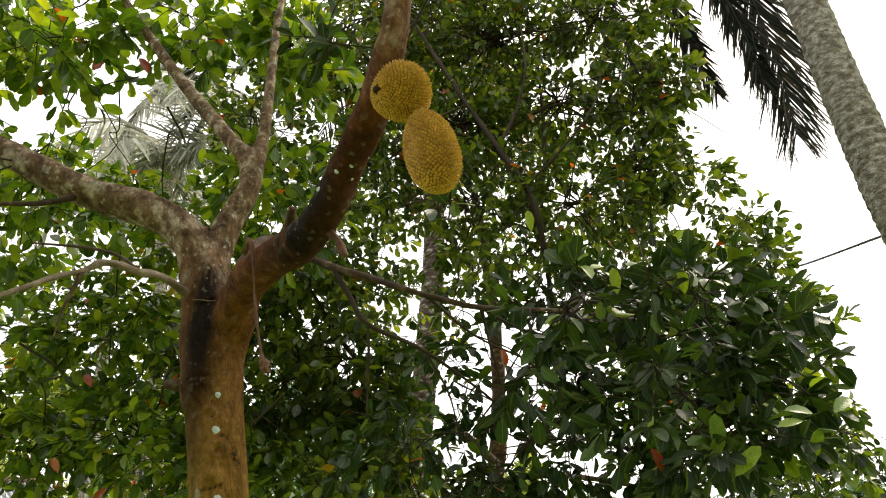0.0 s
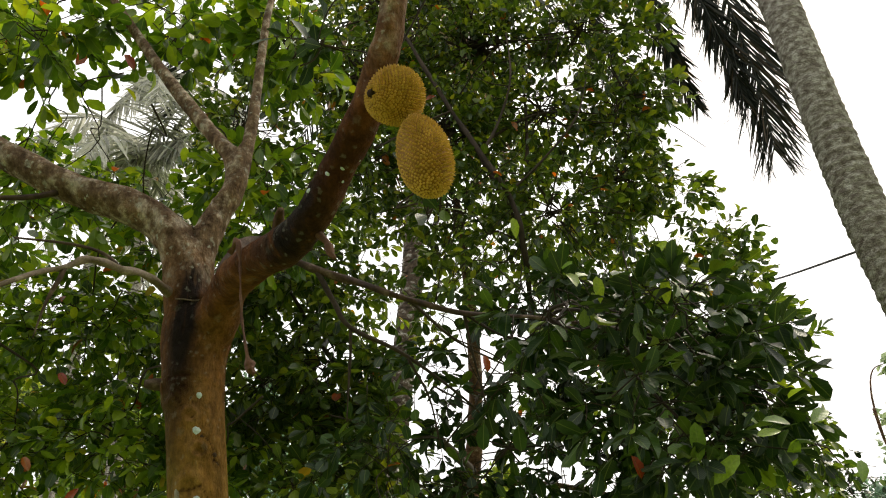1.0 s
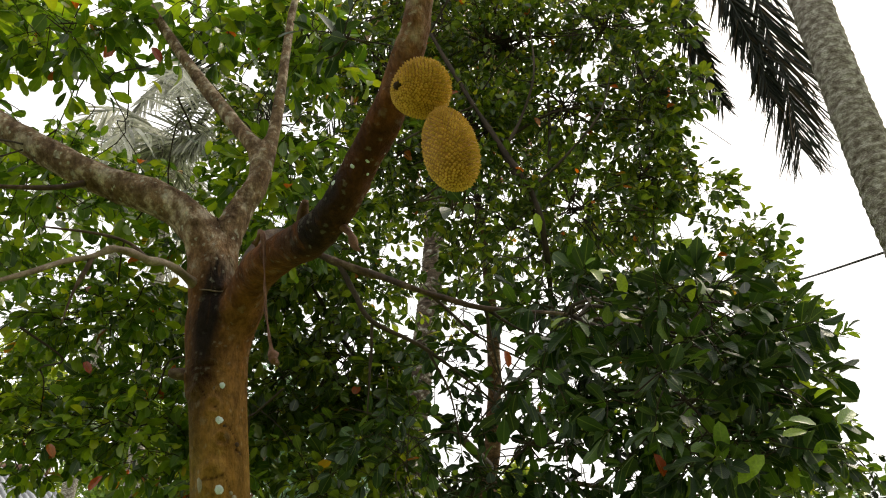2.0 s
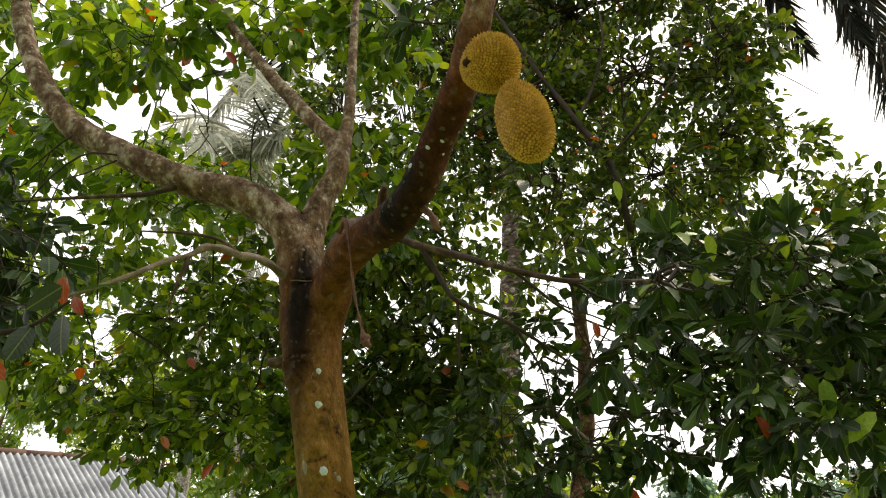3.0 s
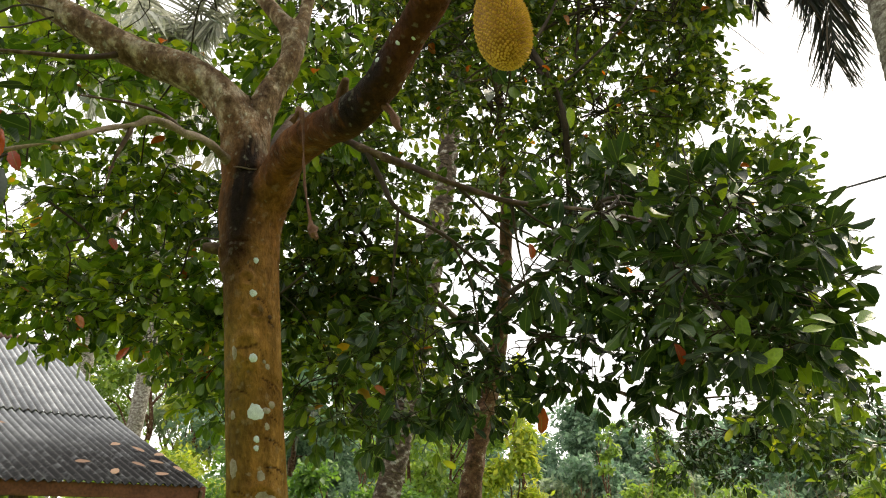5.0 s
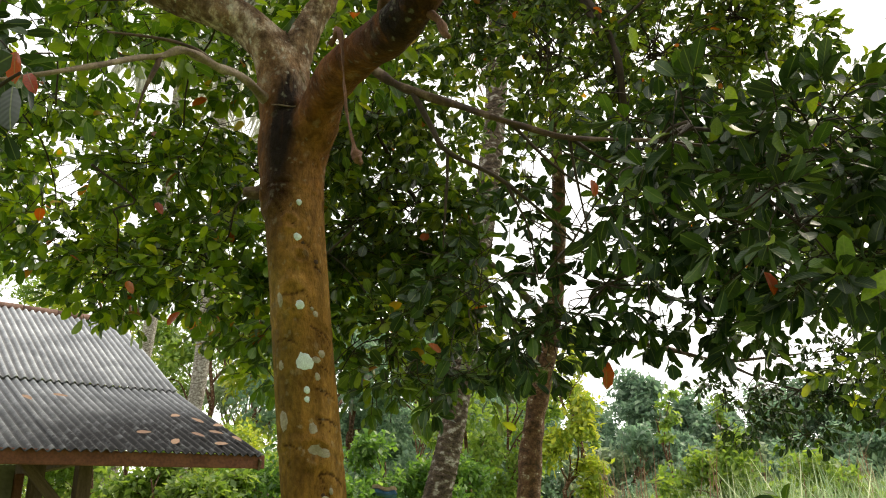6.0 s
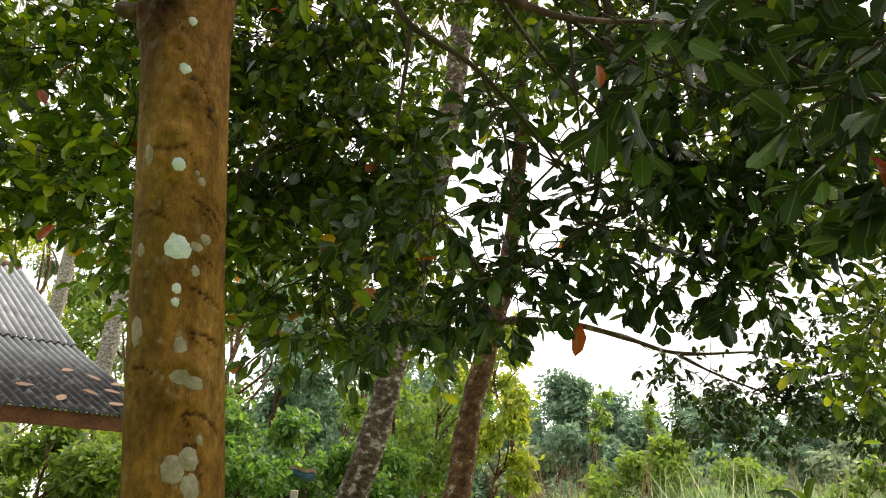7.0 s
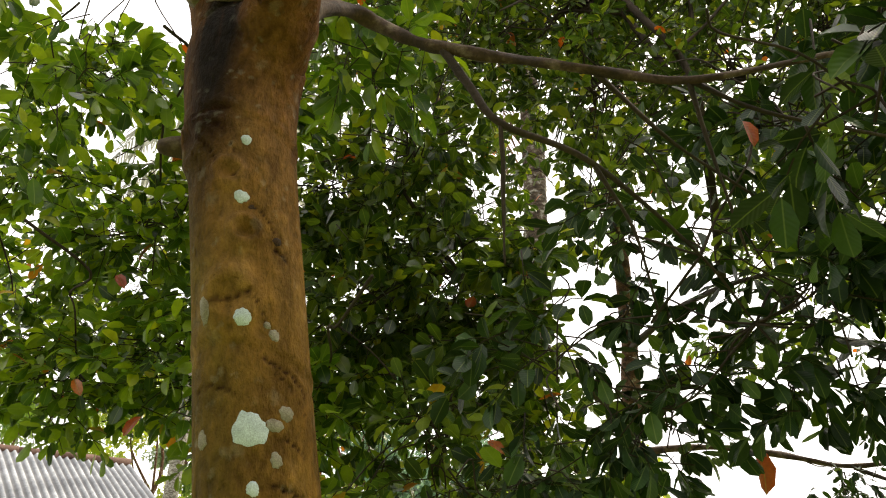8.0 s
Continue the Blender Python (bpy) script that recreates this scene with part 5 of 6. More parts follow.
palm = empty("coconut_palm", "leaning coconut palm with ringed grey trunk and hanging fronds", "palm", "coconut palms")
palm_trunk(palm, [(2.9, 3.5, -0.05, 0.19), (2.75, 3.6, 1.0, 0.15), (2.64, 3.68, 2.4, 0.134), (2.598, 3.70, 3.40, 0.129), (2.605, 3.70, 4.21, 0.127), (2.643, 3.7, 5.19, 0.124), (2.75, 3.8, 6.5, 0.122), (2.95, 4.2, 9.0, 0.12)], PALM_BARK)
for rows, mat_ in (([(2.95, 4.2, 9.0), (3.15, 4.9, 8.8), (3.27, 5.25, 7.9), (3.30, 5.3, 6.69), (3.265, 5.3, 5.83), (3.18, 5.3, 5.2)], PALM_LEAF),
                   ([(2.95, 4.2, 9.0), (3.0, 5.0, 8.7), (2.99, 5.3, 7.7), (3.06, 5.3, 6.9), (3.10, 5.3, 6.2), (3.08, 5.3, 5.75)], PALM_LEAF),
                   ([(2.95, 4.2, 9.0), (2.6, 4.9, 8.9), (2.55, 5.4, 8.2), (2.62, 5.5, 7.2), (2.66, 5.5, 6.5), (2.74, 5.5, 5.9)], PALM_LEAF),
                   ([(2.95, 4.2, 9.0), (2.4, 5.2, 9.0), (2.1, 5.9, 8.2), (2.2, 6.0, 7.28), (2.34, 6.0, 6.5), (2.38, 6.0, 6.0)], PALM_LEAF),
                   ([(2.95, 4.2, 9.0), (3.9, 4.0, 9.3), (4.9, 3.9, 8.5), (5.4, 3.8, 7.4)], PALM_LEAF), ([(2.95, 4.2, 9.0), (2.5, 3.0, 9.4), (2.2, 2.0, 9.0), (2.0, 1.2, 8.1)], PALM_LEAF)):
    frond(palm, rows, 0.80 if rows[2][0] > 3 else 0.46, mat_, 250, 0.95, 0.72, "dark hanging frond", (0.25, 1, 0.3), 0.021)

palm_b = empty("coconut_palm", "tall curved coconut palm with weathered trunk behind the trees", "palm", "coconut palms")
palm_trunk(palm_b, [(-1.95, 10.7, 0.45, 0.32), (-1.70, 10.7, 0.75, 0.25), (-1.46, 10.7, 1.2, 0.205), (-1.205, 10.7, 1.93, 0.185), (-0.92, 10.7, 3.08, 0.172), (-0.52, 10.7, 5.2, 0.185), (-0.15, 10.7, 7.5, 0.175), (0.05, 10.7, 10.0, 0.165), (0.1, 10.7, 12.6, 0.15)], PALM_DARK)
for k in range(11):
    a = k * 0.571 + 0.2
    d = np.array([math.cos(a), math.sin(a), 0])
    c = np.array([0.1, 10.7, 12.6])
    low = k % 3 == 0
    frond(palm_b, [c, c + d * 0.9 + (0, 0, 0.5 - 0.4 * low), c + d * (2.0 - 0.6 * low) + (0, 0, 0.3 - 1.0 * low), c + d * (3.0 - 1.4 * low) + (0, 0, -0.9 - 1.4 * low), c + d * (3.5 - 1.9 * low) + (0, 0, -2.0 - 1.6 * low)],
          0.75, PALM_DEAD if low else PALM_LEAF, 46, 0.8, 0.8, "brown dead frond" if low else "", (0, 0, 1.0), 0.05)


def far_palm(base, mid, top, r, seed, label):
    thing = empty("coconut_palm", label, "palm", "coconut palms")
    palm_trunk(thing, [(*base, r * 1.5), (*(np.array(base) * 0.85 + np.array(mid) * 0.15), r * 1.1), (*mid, r), (*top, r * 0.8)], PALM_BARK, 0.1)
    c = np.array(top)
    q = np.random.default_rng(seed)
    for k in range(10):
        a = k * 0.628 + seed
        d = np.array([math.cos(a), math.sin(a), 0])
        low = q.random() < 0.4
        reach = q.uniform(0.85, 1.1)
        frond(thing, [c, c + d * 0.6 * reach + (0, 0, 1.0 - 0.9 * low), c + d * 1.4 * reach + (0, 0, 1.3 - 1.6 * low), c + d * (2.2 - 0.5 * low) * reach + (0, 0, 0.7 - 1.9 * low), c + d * (2.8 - 1.1 * low) * reach + (0, 0, -0.3 - 1.9 * low)],
              0.8, PALM_GREY, 44, 0.6, 0.8, "", (0, 0, 1.0), 0.055)
    return thing


old_palm = far_palm((-6.35, 13.0, 0.9), (-5.76, 13.0, 4.27), (-5.45, 12.2, 11.0), 0.135, 2, "pale slanting coconut palm behind the shed")
frond(old_palm, [(-5.45, 12.2, 11.0), (-4.75, 12.0, 11.35), (-5.05, 12.0, 11.4), (-5.6, 12.0, 11.3), (-6.2, 12.0, 11.0)], 0.62, PALM_GREY, 130, 1.7, 0.30, "broad dead frond", (0, 0, 1.0), 0.05)
frond(old_palm, [(-5.45, 12.2, 11.0), (-4.95, 12.0, 12.6), (-5.05, 12.0, 13.4), (-5.55, 12.0, 13.2), (-6.1, 12.0, 12.5), (-6.45, 12.0, 11.7)], 0.75, PALM_GREY, 110, 1.0, 0.6, "grey drooping frond", (0, 1.0, 0.3), 0.05)
frond(old_palm, [(-5.45, 12.2, 11.0), (-4.75, 12.0, 13.0), (-4.70, 12.0, 14.3), (-4.95, 12.0, 14.6), (-5.2, 12.0, 13.9)], 0.7, PALM_LEAF, 90, 1.1, 0.6, "", (0, 1.0, 0.3), 0.05)
far_palm((-9.3, 16.0, 1.0), (-8.4, 16.0, 5.5), (-8.0, 15.5, 12.5), 0.15, 5, "tall pale coconut palm with drooping grey fronds")


# ---- the shed ----
EA, EB = np.array([-0.643, -0.766, 0]), np.array([-0.766, 0.643, 0])     # along the eave, and in under the roof
CORNER = np.array([-2.55, 7.22, 0.0])
EAVE, RISE, DEPTH = 2.03, 2.05, 3.93


def shed_point(u, v, z):
    return CORNER + EA * u + EB * v + np.array([0, 0, z])


shed = empty("shed", "open timber shed with a grey corrugated roof", "shed")


def shed_box(name, sx, sy, sz, u, v, z, material, label="", slope=0.0):
    ob = part(name, box(sx, sy, sz), material, shed, label)
    ob.matrix_world = Matrix.Translation(Vector(shed_point(u, v, z))) @ Matrix(((EA[0], EB[0], 0, 0), (EA[1], EB[1], 0, 0), (0, 0, 1, 0), (0, 0, 0, 1))) @ pose(0, 0, 0, slope, 0, 0)
    return ob


def roof_sag(s):
    """The lower sheets lie flatter than the upper ones."""
    return 0.17 * max(0.0, min(s / 2.2, (LONG - s) / (LONG - 2.2)))


LONG = math.hypot(DEPTH, RISE)


def corrugated(u0, u1, s0, s1, lift, back=False):
    """One corrugated sheet from s0 to s1 up the slope."""
    pitch, amp = 0.08, 0.016
    us = np.arange(u0, u1 + 0.001, pitch / 7)
    ss = np.concatenate([[s0, s0 + 0.004], np.linspace(s0, s1, 7)[1:-1], [s1 - 0.004, s1]])
    slope = np.array([0, DEPTH, RISE]) / math.hypot(DEPTH, RISE)
    verts = []
    for layer in (0, -0.006):
        for s in ss:
            for u in us:
                h = amp * math.sin(2 * math.pi * u / pitch) + lift + layer - roof_sag(s) + 0.006 * math.sin(u * 2.3 + s) - 0.01 * math.sin(s * 1.5)
                v_, z_ = s * slope[1] - h * slope[2], EAVE + s * slope[2] + h * slope[1]
                if back:
                    v_ = 2 * DEPTH - v_
                verts.append(shed_point(u, v_, z_))
    n, m = len(us), len(ss)
    faces = []
    for k in (0, 1):
        o = k * n * m
        faces += [(o + i * n + j, o + i * n + j + 1, o + (i + 1) * n + j + 1, o + (i + 1) * n + j) for i in range(m - 1) for j in range(n - 1)]
    o = n * m
    faces += [(j, o + j, o + j + 1, j + 1) for j in range(n - 1)] + [(i * n + n - 1, o + i * n + n - 1, o + (i + 1) * n + n - 1, (i + 1) * n + n - 1) for i in range(m - 1)]
    faces += [(i * n, (i + 1) * n, o + (i + 1) * n, o + i * n) for i in range(m - 1)]
    return verts, faces


for k in range(7):
    for row, (s0, s1) in enumerate(((-0.02, 2.25), (2.12, LONG))):
        for back in (False, True):
            w = 0.08 * 11
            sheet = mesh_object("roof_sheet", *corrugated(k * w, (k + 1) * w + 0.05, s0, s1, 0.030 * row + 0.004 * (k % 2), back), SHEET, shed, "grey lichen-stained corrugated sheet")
            co = np.array([q.co for q in sheet.data.vertices]) - CORNER
            along_u = co @ EA
            near_corner = np.exp(-(np.hypot(along_u / 2.3, (co @ EB) / 1.7)) ** 2) + 0.45 * np.exp(-((co @ EB) / 0.9) ** 2) * np.exp(-(along_u / 3.5) ** 2)
            for key, val in (("valley_tone", 0.7 * np.clip(0.5 - 0.75 * np.sin(2 * math.pi * along_u / 0.08), 0, 1)), ("algae", np.clip(0.04 + 1.05 * near_corner, 0, 1))):
                sheet.data.attributes.new(key, "FLOAT", "POINT").data.foreach_set("value", val.astype(np.float32))
shed_box("fascia_board", 6.3, 0.03, 0.12, 3.12, 0.03, EAVE - 0.065, FASCIA, "red-brown fascia board")
shed_box("eave_beam", 5.4, 0.09, 0.13, 3.87, 0.67, EAVE - 0.09 + 0.12, WOOD)
shed_box("tie_beam", 0.09, 3.0, 0.12, 1.37, 2.1, EAVE + 0.0, WOOD)
for u, v, w in ((1.38, 0.67, 0.12), (1.59, 1.22, 0.11), (4.4, 0.67, 0.12), (1.38, 3.6, 0.12), (4.4, 3.6, 0.12)):
    zb = float(ground_height(*shed_point(u, v, 0)[:2])) - 0.06
    zt = EAVE + min(v, 0.9) * 0.5 - 0.15
    shed_box("post", w, w, zt - zb, u, v, (zt + zb) / 2, WOOD, "square weathered timber post")
brace = shed_box("brace", 0.08, 0.07, 0.75, 1.62, 0.67, EAVE - 0.33, WOOD)
brace.matrix_world = brace.matrix_world @ pose(0, 0, 0, 0, 42, 0)
for u0, u1, z0, z1, m_, nm, lb in ((1.72, 6.2, 0.15, 2.0, PLASTER, "wall", "stained plaster wall"),):
    shed_box(nm, u1 - u0, 0.10, z1 - z0, (u0 + u1) / 2, 1.47, (z0 + z1) / 2, m_, lb)
shed_box("end_wall", 0.10, 3.6, 1.9, 6.2, 3.3, 1.0, PLASTER)
shed_box("door_frame", 0.07, 0.12, 1.85, 1.68, 1.44, 1.0, FASCIA, "red-brown door frame")
shed_box("notice_board", 1.1, 0.03, 1.3, 2.34, 1.395, 0.95, PANEL, "pale grey-blue board")
ridge = [tube([shed_point(u, DEPTH, EAVE + RISE + 0.035), shed_point(u + 0.44, DEPTH, EAVE + RISE + 0.035)], (0.055, 0.048), 10) for u in np.arange(0, 6.3, 0.42)]
for v_, f_ in ridge:
    mesh_object("ridge_tile", v_, f_, TILE, shed, "faded red ridge tile")
MID = 2.2 / LONG
for s0, z0, s1, z1 in ((0.0, 0.0, MID, MID * RISE - 0.19), (MID, MID * RISE - 0.19, 1.0, RISE)):
    shed_box("gable_board", 0.03, math.hypot((s1 - s0) * DEPTH, z1 - z0), 0.10, 0.03, (s0 + s1) / 2 * DEPTH, EAVE + (z0 + z1) / 2 - 0.10, WOOD, "", math.degrees(math.atan2(z1 - z0, (s1 - s0) * DEPTH)))

dry_mesh = leaf_meshes[0].copy()
dry_mesh.materials.clear()
dry_mesh.materials.append(LEAF_DRY)
for k, (u, s) in enumerate(((1.75, 1.25), (0.9, 0.45), (0.72, 0.3), (0.55, 1.0), (0.32, 1.05), (1.35, 1.5), (0.1, 0.25), (2.6, 0.9), (0.2, 0.75), (0.42, 0.35), (0.16, 0.5), (0.25, 0.2))):
    z = EAVE + s * RISE / LONG + 0.034 - roof_sag(s)
    q = single_leaf(shed_point(u, s * DEPTH / LONG, z), rng.normal(0, 1) * EA + rng.normal(0, 1) * np.array([-0.68, 0.57, 0.47]), (0.36, -0.30, 0.88), 0.17, None, dry_mesh, "dry_leaf")
    tagged(q, "dry brown leaf fallen on the corrugated roof", "leaf", "dry leaves on the roof")


# ---- meadow, bushes and far woods ----
def blades_of_grass(name, x, y, h, width, material, label, lean=0.35):
    n = len(x)
    base = np.column_stack([x, y, ground_height(x, y) - 0.02])
    along = np.column_stack([rng.normal(0, lean, n), rng.normal(0, lean, n), np.ones(n)])
    up = rng.normal(0, 1, (n, 3)) + np.array([0, -0.6, 0.2])
    strip = np.array([(-0.5, 0, 0), (0.5, 0, 0), (-0.45, 0.5, -0.01), (0.45, 0.5, -0.01), (0, 1, -0.12)]) * np.array([1, 1, 1.0])
    strip = strip * np.array([width, 1, 1])
    v, f, _ = blades(base, along, up, h, strip, [(0, 1, 3, 2), (2, 3, 4)], None)
    return tagged(mesh_object(name, v, f, material), label, "grass", kind="stuff")


n = 42000
x, y = rng.uniform(-14, 10, n), 6.0 + 18 * rng.random(n) ** 1.3
tuft = 0.55 + 0.9 * np.clip(np.sin(1.7 * x + 0.6 * y) * np.sin(1.1 * y - 0.7 * x) + 0.3, 0, 1)
n += 16000
x, y = np.concatenate([x, rng.uniform(-7, 7, 16000)]), np.concatenate([y, rng.uniform(-4, 6.2, 16000)])
tuft = np.concatenate([tuft, 0.35 + 0.3 * rng.random(16000)])
blades_of_grass("meadow_grass", x, y, rng.uniform(0.12, 0.34, n) * tuft, 0.06, GRASS, "short bright green meadow grass in uneven tufts", 1.0)
n = 52000
x, y = rng.uniform(0.0, 17, n), rng.uniform(12.0, 30, n)
tall = np.clip((x - 0.4 - 0.05 * np.abs(y - 15)) / 3.0, 0.12, 1.0) * (0.75 + 0.35 * np.sin(0.9 * x + 1.3 * y) * np.sin(0.6 * y))
blades_of_grass("tall_grass", x, y, rng.uniform(0.5, 1.25, n) * tall, 0.013, REED, "tall pale green reedy grass", 0.5)
n = 500
x, y = rng.uniform(1.2, 15, n), rng.uniform(12, 28, n)
blades_of_grass("dry_stalks", x, y, rng.uniform(1.0, 1.9, n), 0.012, LEAF_DRY, "dry upright stalks above the tall grass", 0.12)
n = 9000
x, y = rng.normal(0, 1, n) * 1.2, rng.normal(0, 1, n) * 1.4
pick = rng.integers(0, 14, n)
cx, cy = rng.uniform(-7, 7, 14)[pick], rng.uniform(10.5, 17, 14)[pick]
xs, ys = cx + x * 0.5, cy + y * 0.5
hs = ground_height(xs, ys) + rng.uniform(0.08, 0.5, n) * np.exp(-(x * x + y * y) * 0.35)
v, f, _ = blades(np.column_stack([xs, ys, hs]), unit(rng.normal(0, 1, (n, 3))), rng.normal(0, 0.4, (n, 3)) + np.array([0, 0, 1.0]), rng.uniform(0.06, 0.16, n), CARD_V, CARD_F, None)
tagged(mesh_object("meadow_weeds", v, f, TREE_LEAF), "low leafy weeds in patches among the grass", "weeds", kind="stuff")


def leafy_tree(name, base, height, spread, leaf, count, material, label, category, seed, group="", trunk_r=0.09, low=0.25, lobes=9):
    """A tree or bush: tapered trunk, limbs to each lobe of the crown, and many small leaves."""
    q = np.random.default_rng(seed)
    thing = empty(name, label, category, group)
    b = np.array([base[0], base[1], float(ground_height(*base)) - 0.08])
    top = b + np.array([q.normal(0, 0.08) * height, q.normal(0, 0.05) * height, height * 0.8])
    line = wander(b, top, 0, 0.03 * height)
    mesh_object("trunk", *tube(line, np.linspace(trunk_r, trunk_r * 0.25, len(line)), 7), OLD_BARK, thing)
    cent = []
    for k in range(lobes):
        s = low + (1 - low) * (k + q.random()) / lobes
        a = q.uniform(0, 6.28)
        rad = spread * (0.35 + 0.75 * math.sin(math.pi * min(1, 0.2 + 0.75 * s))) * q.uniform(0.3, 0.9)
        cent.append(b + np.array([math.cos(a) * rad, math.sin(a) * rad, height * s]))
    limbs = [tube(wander(line[min(len(line) - 1, int(len(line) * 0.8 * (c[2] - b[2]) / height))], c, 0.05 * height, 0.02 * height, 4), np.linspace(trunk_r * 0.4, trunk_r * 0.1, 13), 5) for c in cent]
    mesh_object("limb_fork", *joined(limbs), OLD_BARK, thing)
    B = []
    for c in cent:
        r = spread * q.uniform(0.28, 0.5)
        d = unit(q.normal(0, 1, (count // lobes, 3)))
        B.append(c + d * r * np.array([1, 1, 0.75]) * q.uniform(0.35, 1.05, (len(d), 1)) * (1 + 0.25 * np.sin(5 * d[:, :1] + c[0])))
    B = np.vstack(B)
    m = len(B)
    along = unit(q.normal(0, 1, (m, 3)) + np.array([0, 0, -0.4]))
    v, f, _ = blades(B, along, q.normal(0, 0.5, (m, 3)) + np.array([0, 0, 1.0]), leaf * q.uniform(0.6, 1.3, m), CARD_V, CARD_F, None)
    mesh_object("crown", v, f, material, thing, kind="stuff")
    return thing


leafy_tree("young_tree", (1.0, 17.0), 4.4, 1.1, 0.17, 3600, TREE_YELLOW, "slender young tree with yellow-green leaves in the meadow", "tree", 11, "", 0.06, 0.15, 11)
leafy_tree("young_tree", (-0.3, 19.0), 4.0, 1.3, 0.17, 3600, TREE_LEAF, "young green tree among bushes", "tree", 12, "", 0.06, 0.15, 10)
leafy_tree("young_tree", (-1.6, 18.0), 4.6, 1.3, 0.17, 3600, TREE_LEAF, "young green tree at the meadow's edge", "tree", 13, "", 0.07, 0.15, 10)
for k, (bx, by, hh, sp) in enumerate(((-3.6, 13.5, 1.7, 1.1), (-2.6, 14.5, 1.9, 1.0), (-4.6, 15.0, 2.2, 1.3), (-1.6, 15.5, 1.5, 0.9))):
    leafy_tree("bush", (bx, by), hh, sp, 0.15, 3200, BUSH_LEAF, "dark green leafy bush in the grass", "bush", 30 + k, "bushes", 0.04, 0.1, 8)
for k, (bx, by, hh, sp) in enumerate(((-6.4, 17.0, 2.4, 1.6), (-9.0, 19.5, 3.0, 1.8), (-12.5, 19.0, 3.2, 2.0), (-7.6, 19.0, 2.6, 1.4), (3.4, 14.2, 1.5, 1.1), (-6.2, 12.4, 1.5, 1.0), (-7.6, 13.2, 1.9, 1.2), (-4.9, 12.2, 1.2, 0.8), (-9.2, 14.0, 2.2, 1.4), (5.6, 15.5, 1.3, 1.2), (7.5, 15.0, 1.2, 1.0))):
    leafy_tree("bush", (bx, by), hh, sp, 0.15, 3400, TREE_YELLOW if k in (0, 2) else TREE_LEAF, "pale green leafy bush", "bush", 50 + k, "bushes", 0.04, 0.05, 9)
for k in range(20):
    bx, by = -36 + k * 1.9 + rng.uniform(-1, 1), 25 + 7 * (k % 2) + rng.uniform(-2, 3)
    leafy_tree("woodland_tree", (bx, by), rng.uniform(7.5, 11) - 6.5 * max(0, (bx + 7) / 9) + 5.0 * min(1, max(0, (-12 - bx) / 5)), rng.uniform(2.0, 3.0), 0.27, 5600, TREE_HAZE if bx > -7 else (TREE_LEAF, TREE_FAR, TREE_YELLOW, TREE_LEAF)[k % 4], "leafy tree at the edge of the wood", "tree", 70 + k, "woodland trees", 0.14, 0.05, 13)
for k in range(26):
    bx, by = -10 + k * 2.0 + rng.uniform(-1, 1), 42 + 6 * (k % 2) + rng.uniform(-3, 3)
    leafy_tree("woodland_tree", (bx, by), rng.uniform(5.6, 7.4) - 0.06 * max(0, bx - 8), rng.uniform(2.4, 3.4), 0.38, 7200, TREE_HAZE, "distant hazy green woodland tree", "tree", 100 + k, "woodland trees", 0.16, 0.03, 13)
for k, (bx, by) in enumerate(((0.2, 21), (-0.8, 23), (1.9, 24), (4.2, 22), (6.0, 23.5), (-2.6, 21))):
    leafy_tree("sapling", (bx, by), 3.6, 0.5, 0.2, 260, TREE_LEAF, "thin pale-stemmed sapling in the meadow", "tree", 140 + k, "saplings", 0.05, 0.6, 5)
# Unseen row behind the path, added to block sky light on the trunk.
for k in range(9):
    leafy_tree("unseen_shade_tree", (-11 + 2.7 * k, -5.2 - 1.6 * (k % 2)), 7.5, 2.5, 0.36, 2400, TREE_LEAF, "unseen leafy tree behind the path, added to block light", "tree", 180 + k, "orchard trees", 0.12, 0.15, 11)
for k in range(16):
    leafy_tree("bush", (-11 + 2.3 * k + rng.uniform(-0.6, 0.6), 35 + rng.uniform(-2.5, 2.5)), rng.uniform(2.4, 4.0), 2.0, 0.32, 3400, TREE_HAZE if k % 3 else TREE_FAR, "undergrowth bush before the far wood, paled for haze", "bush", 210 + k, "bushes", 0.05, 0.02, 9)
leafy_tree("feathery_tree", (9.3, 14.5), 5.2, 0.8, 0.16, 800, TREE_FAR, "small airy tree against the sky", "tree", 160, "", 0.07, 0.45, 9)
shrub = leafy_tree("shrub", (0.86, 3.1), 1.50, 0.20, 0.13, 110, LEAF, "low leafy shrub with a red flower by the path", "shrub", 170, "", 0.012, 0.55, 6)
B, A, U, L, stems = clump((0.80, 3.08, 1.31), (0.13, 0.10, 0.06), 5, 0.115, 8)
v, f, uv = blades(B, A, U, L)
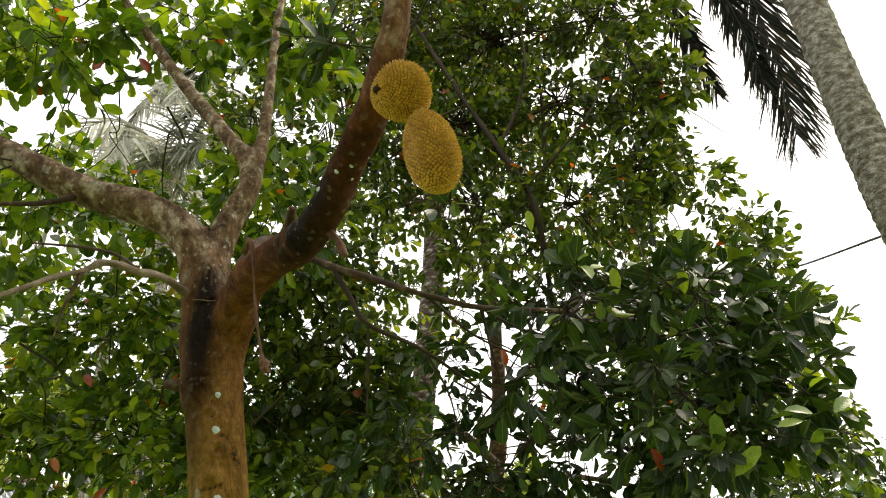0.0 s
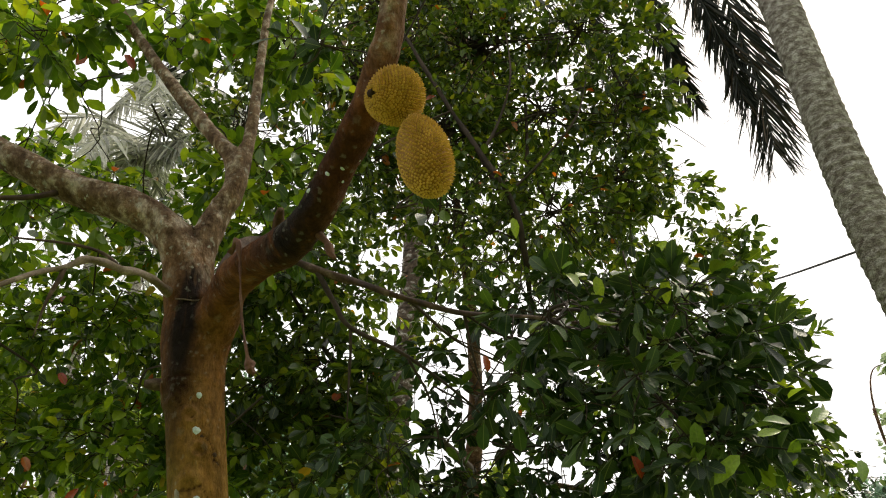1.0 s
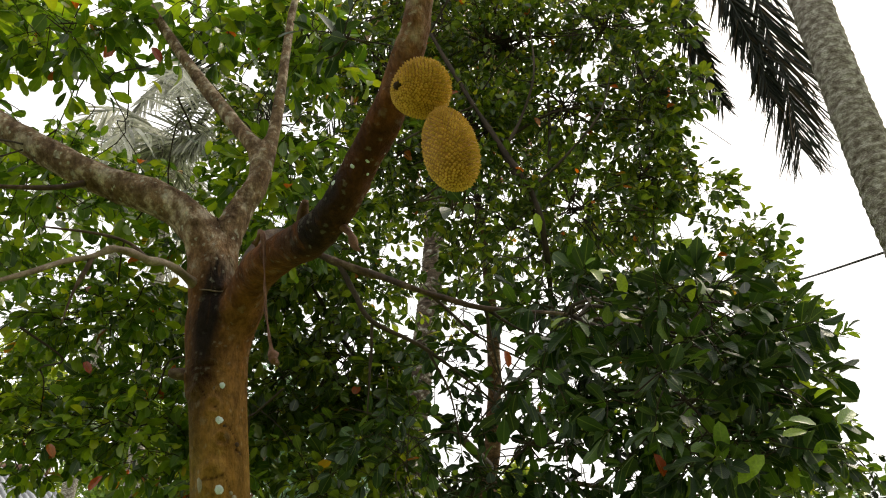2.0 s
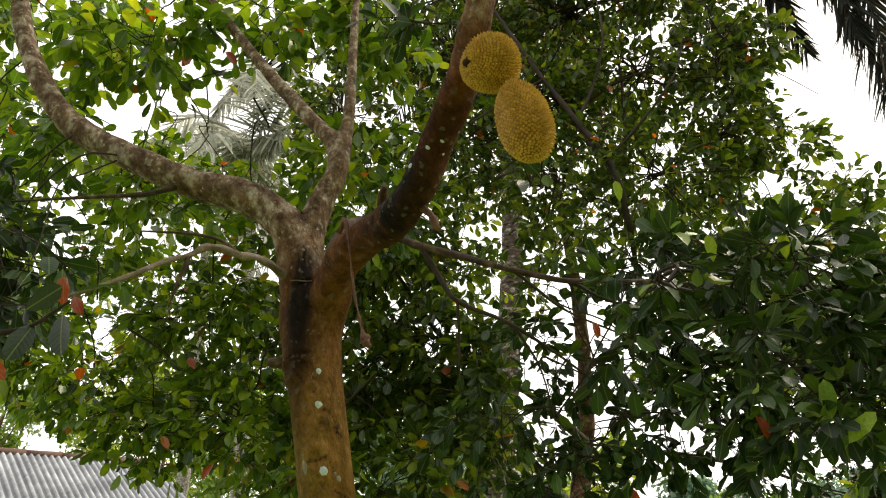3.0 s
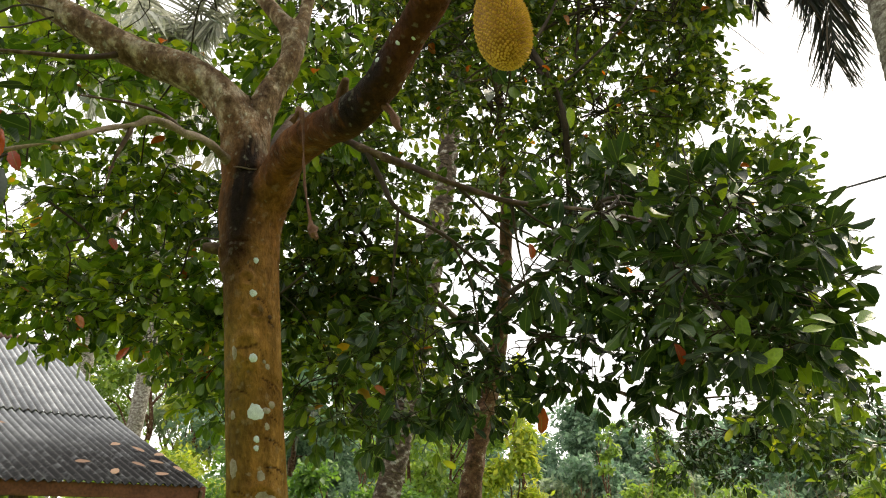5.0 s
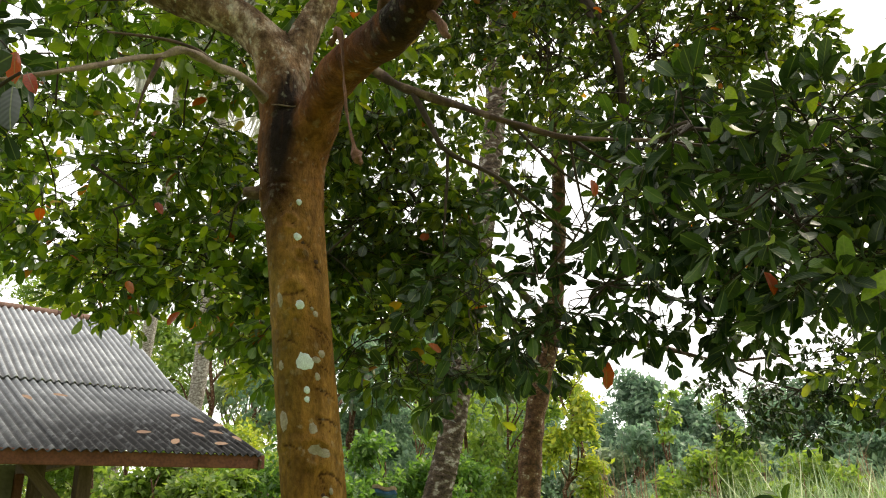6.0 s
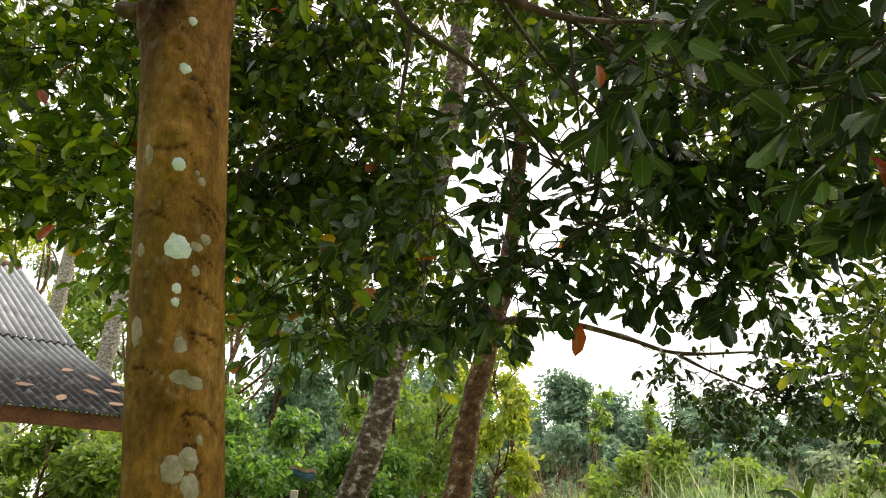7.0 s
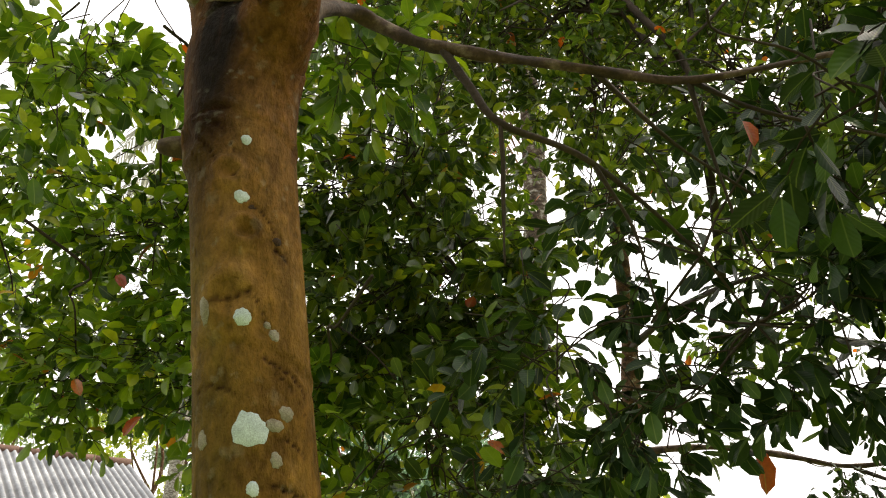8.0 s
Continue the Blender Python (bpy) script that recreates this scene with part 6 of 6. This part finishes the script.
mesh_object("leaf_tuft", v, f, LEAF, shrub, uvs=uv, kind="stuff")
mesh_object("stem", *joined([tube(wander((0.86, 3.1, 0.6), p_, 0.0, 0.03), np.linspace(0.007, 0.003, 17), 6) for p_ in ((0.80, 3.08, 1.31), (0.72, 3.05, 1.33), (0.88, 3.08, 1.32))]), TWIG, shrub)
petals = np.array([(0.865, 3.0, 1.285)] * 9) + rng.normal(0, 0.006, (9, 3))
v, f, _ = blades(petals, np.column_stack([np.cos(np.arange(9) * 0.7), -0.5 * np.ones(9), np.sin(np.arange(9) * 0.7)]), np.tile((0.0, -1.0, 0.3), (9, 1)), np.full(9, 0.03), LEAF_V, LEAF_F, None)
mesh_object("flower", v, f, PETAL, shrub, "small red flower")

post = tagged(part("concrete_post", box(0.11, 0.11, 1.15, 0.012), CONCRETE, None), "short pale concrete boundary post in the grass", "post")
post.matrix_world = pose(-2.35, 12.0, float(ground_height(-2.35, 12)) + 0.05, 1, 2, 10)
tarp = empty("tarpaulin", "small pink and blue tarpaulin lying on the bushes", "tarpaulin")
for dz, m_, nm in ((0.0, CLOTH_BLUE, "blue_cloth"), (0.07, CLOTH_PINK, "pink_cloth")):
    gxy = [(-2.62 + 0.055 * i, 13.0 + 0.1 * j, 1.86 + dz + 0.015 * math.sin(i * 1.1) - 0.02 * j + 0.02 * math.cos(i * 0.5)) for j in range(4) for i in range(8)]
    mesh_object(nm, gxy + [(x_, y_, z_ - 0.05) for x_, y_, z_ in gxy], [(j * 8 + i + o, j * 8 + i + 1 + o, (j + 1) * 8 + i + 1 + o, (j + 1) * 8 + i + o) for o in (0, 32) for j in range(3) for i in range(7)]
                + [(i, i + 1, i + 33, i + 32) for i in range(7)], m_, tarp)

tagged(mesh_object("power_cable", *tube(spline([(2.63, 3.72, 3.40), (2.80, 4.3, 3.63), (3.0, 5.6, 4.1), (3.264, 7.0, 4.65), (4.6, 14, 7.2), (7.5, 30, 10.5)], 8), 0.009, 6), CABLE), "black power cable strung past the palm", "cable")
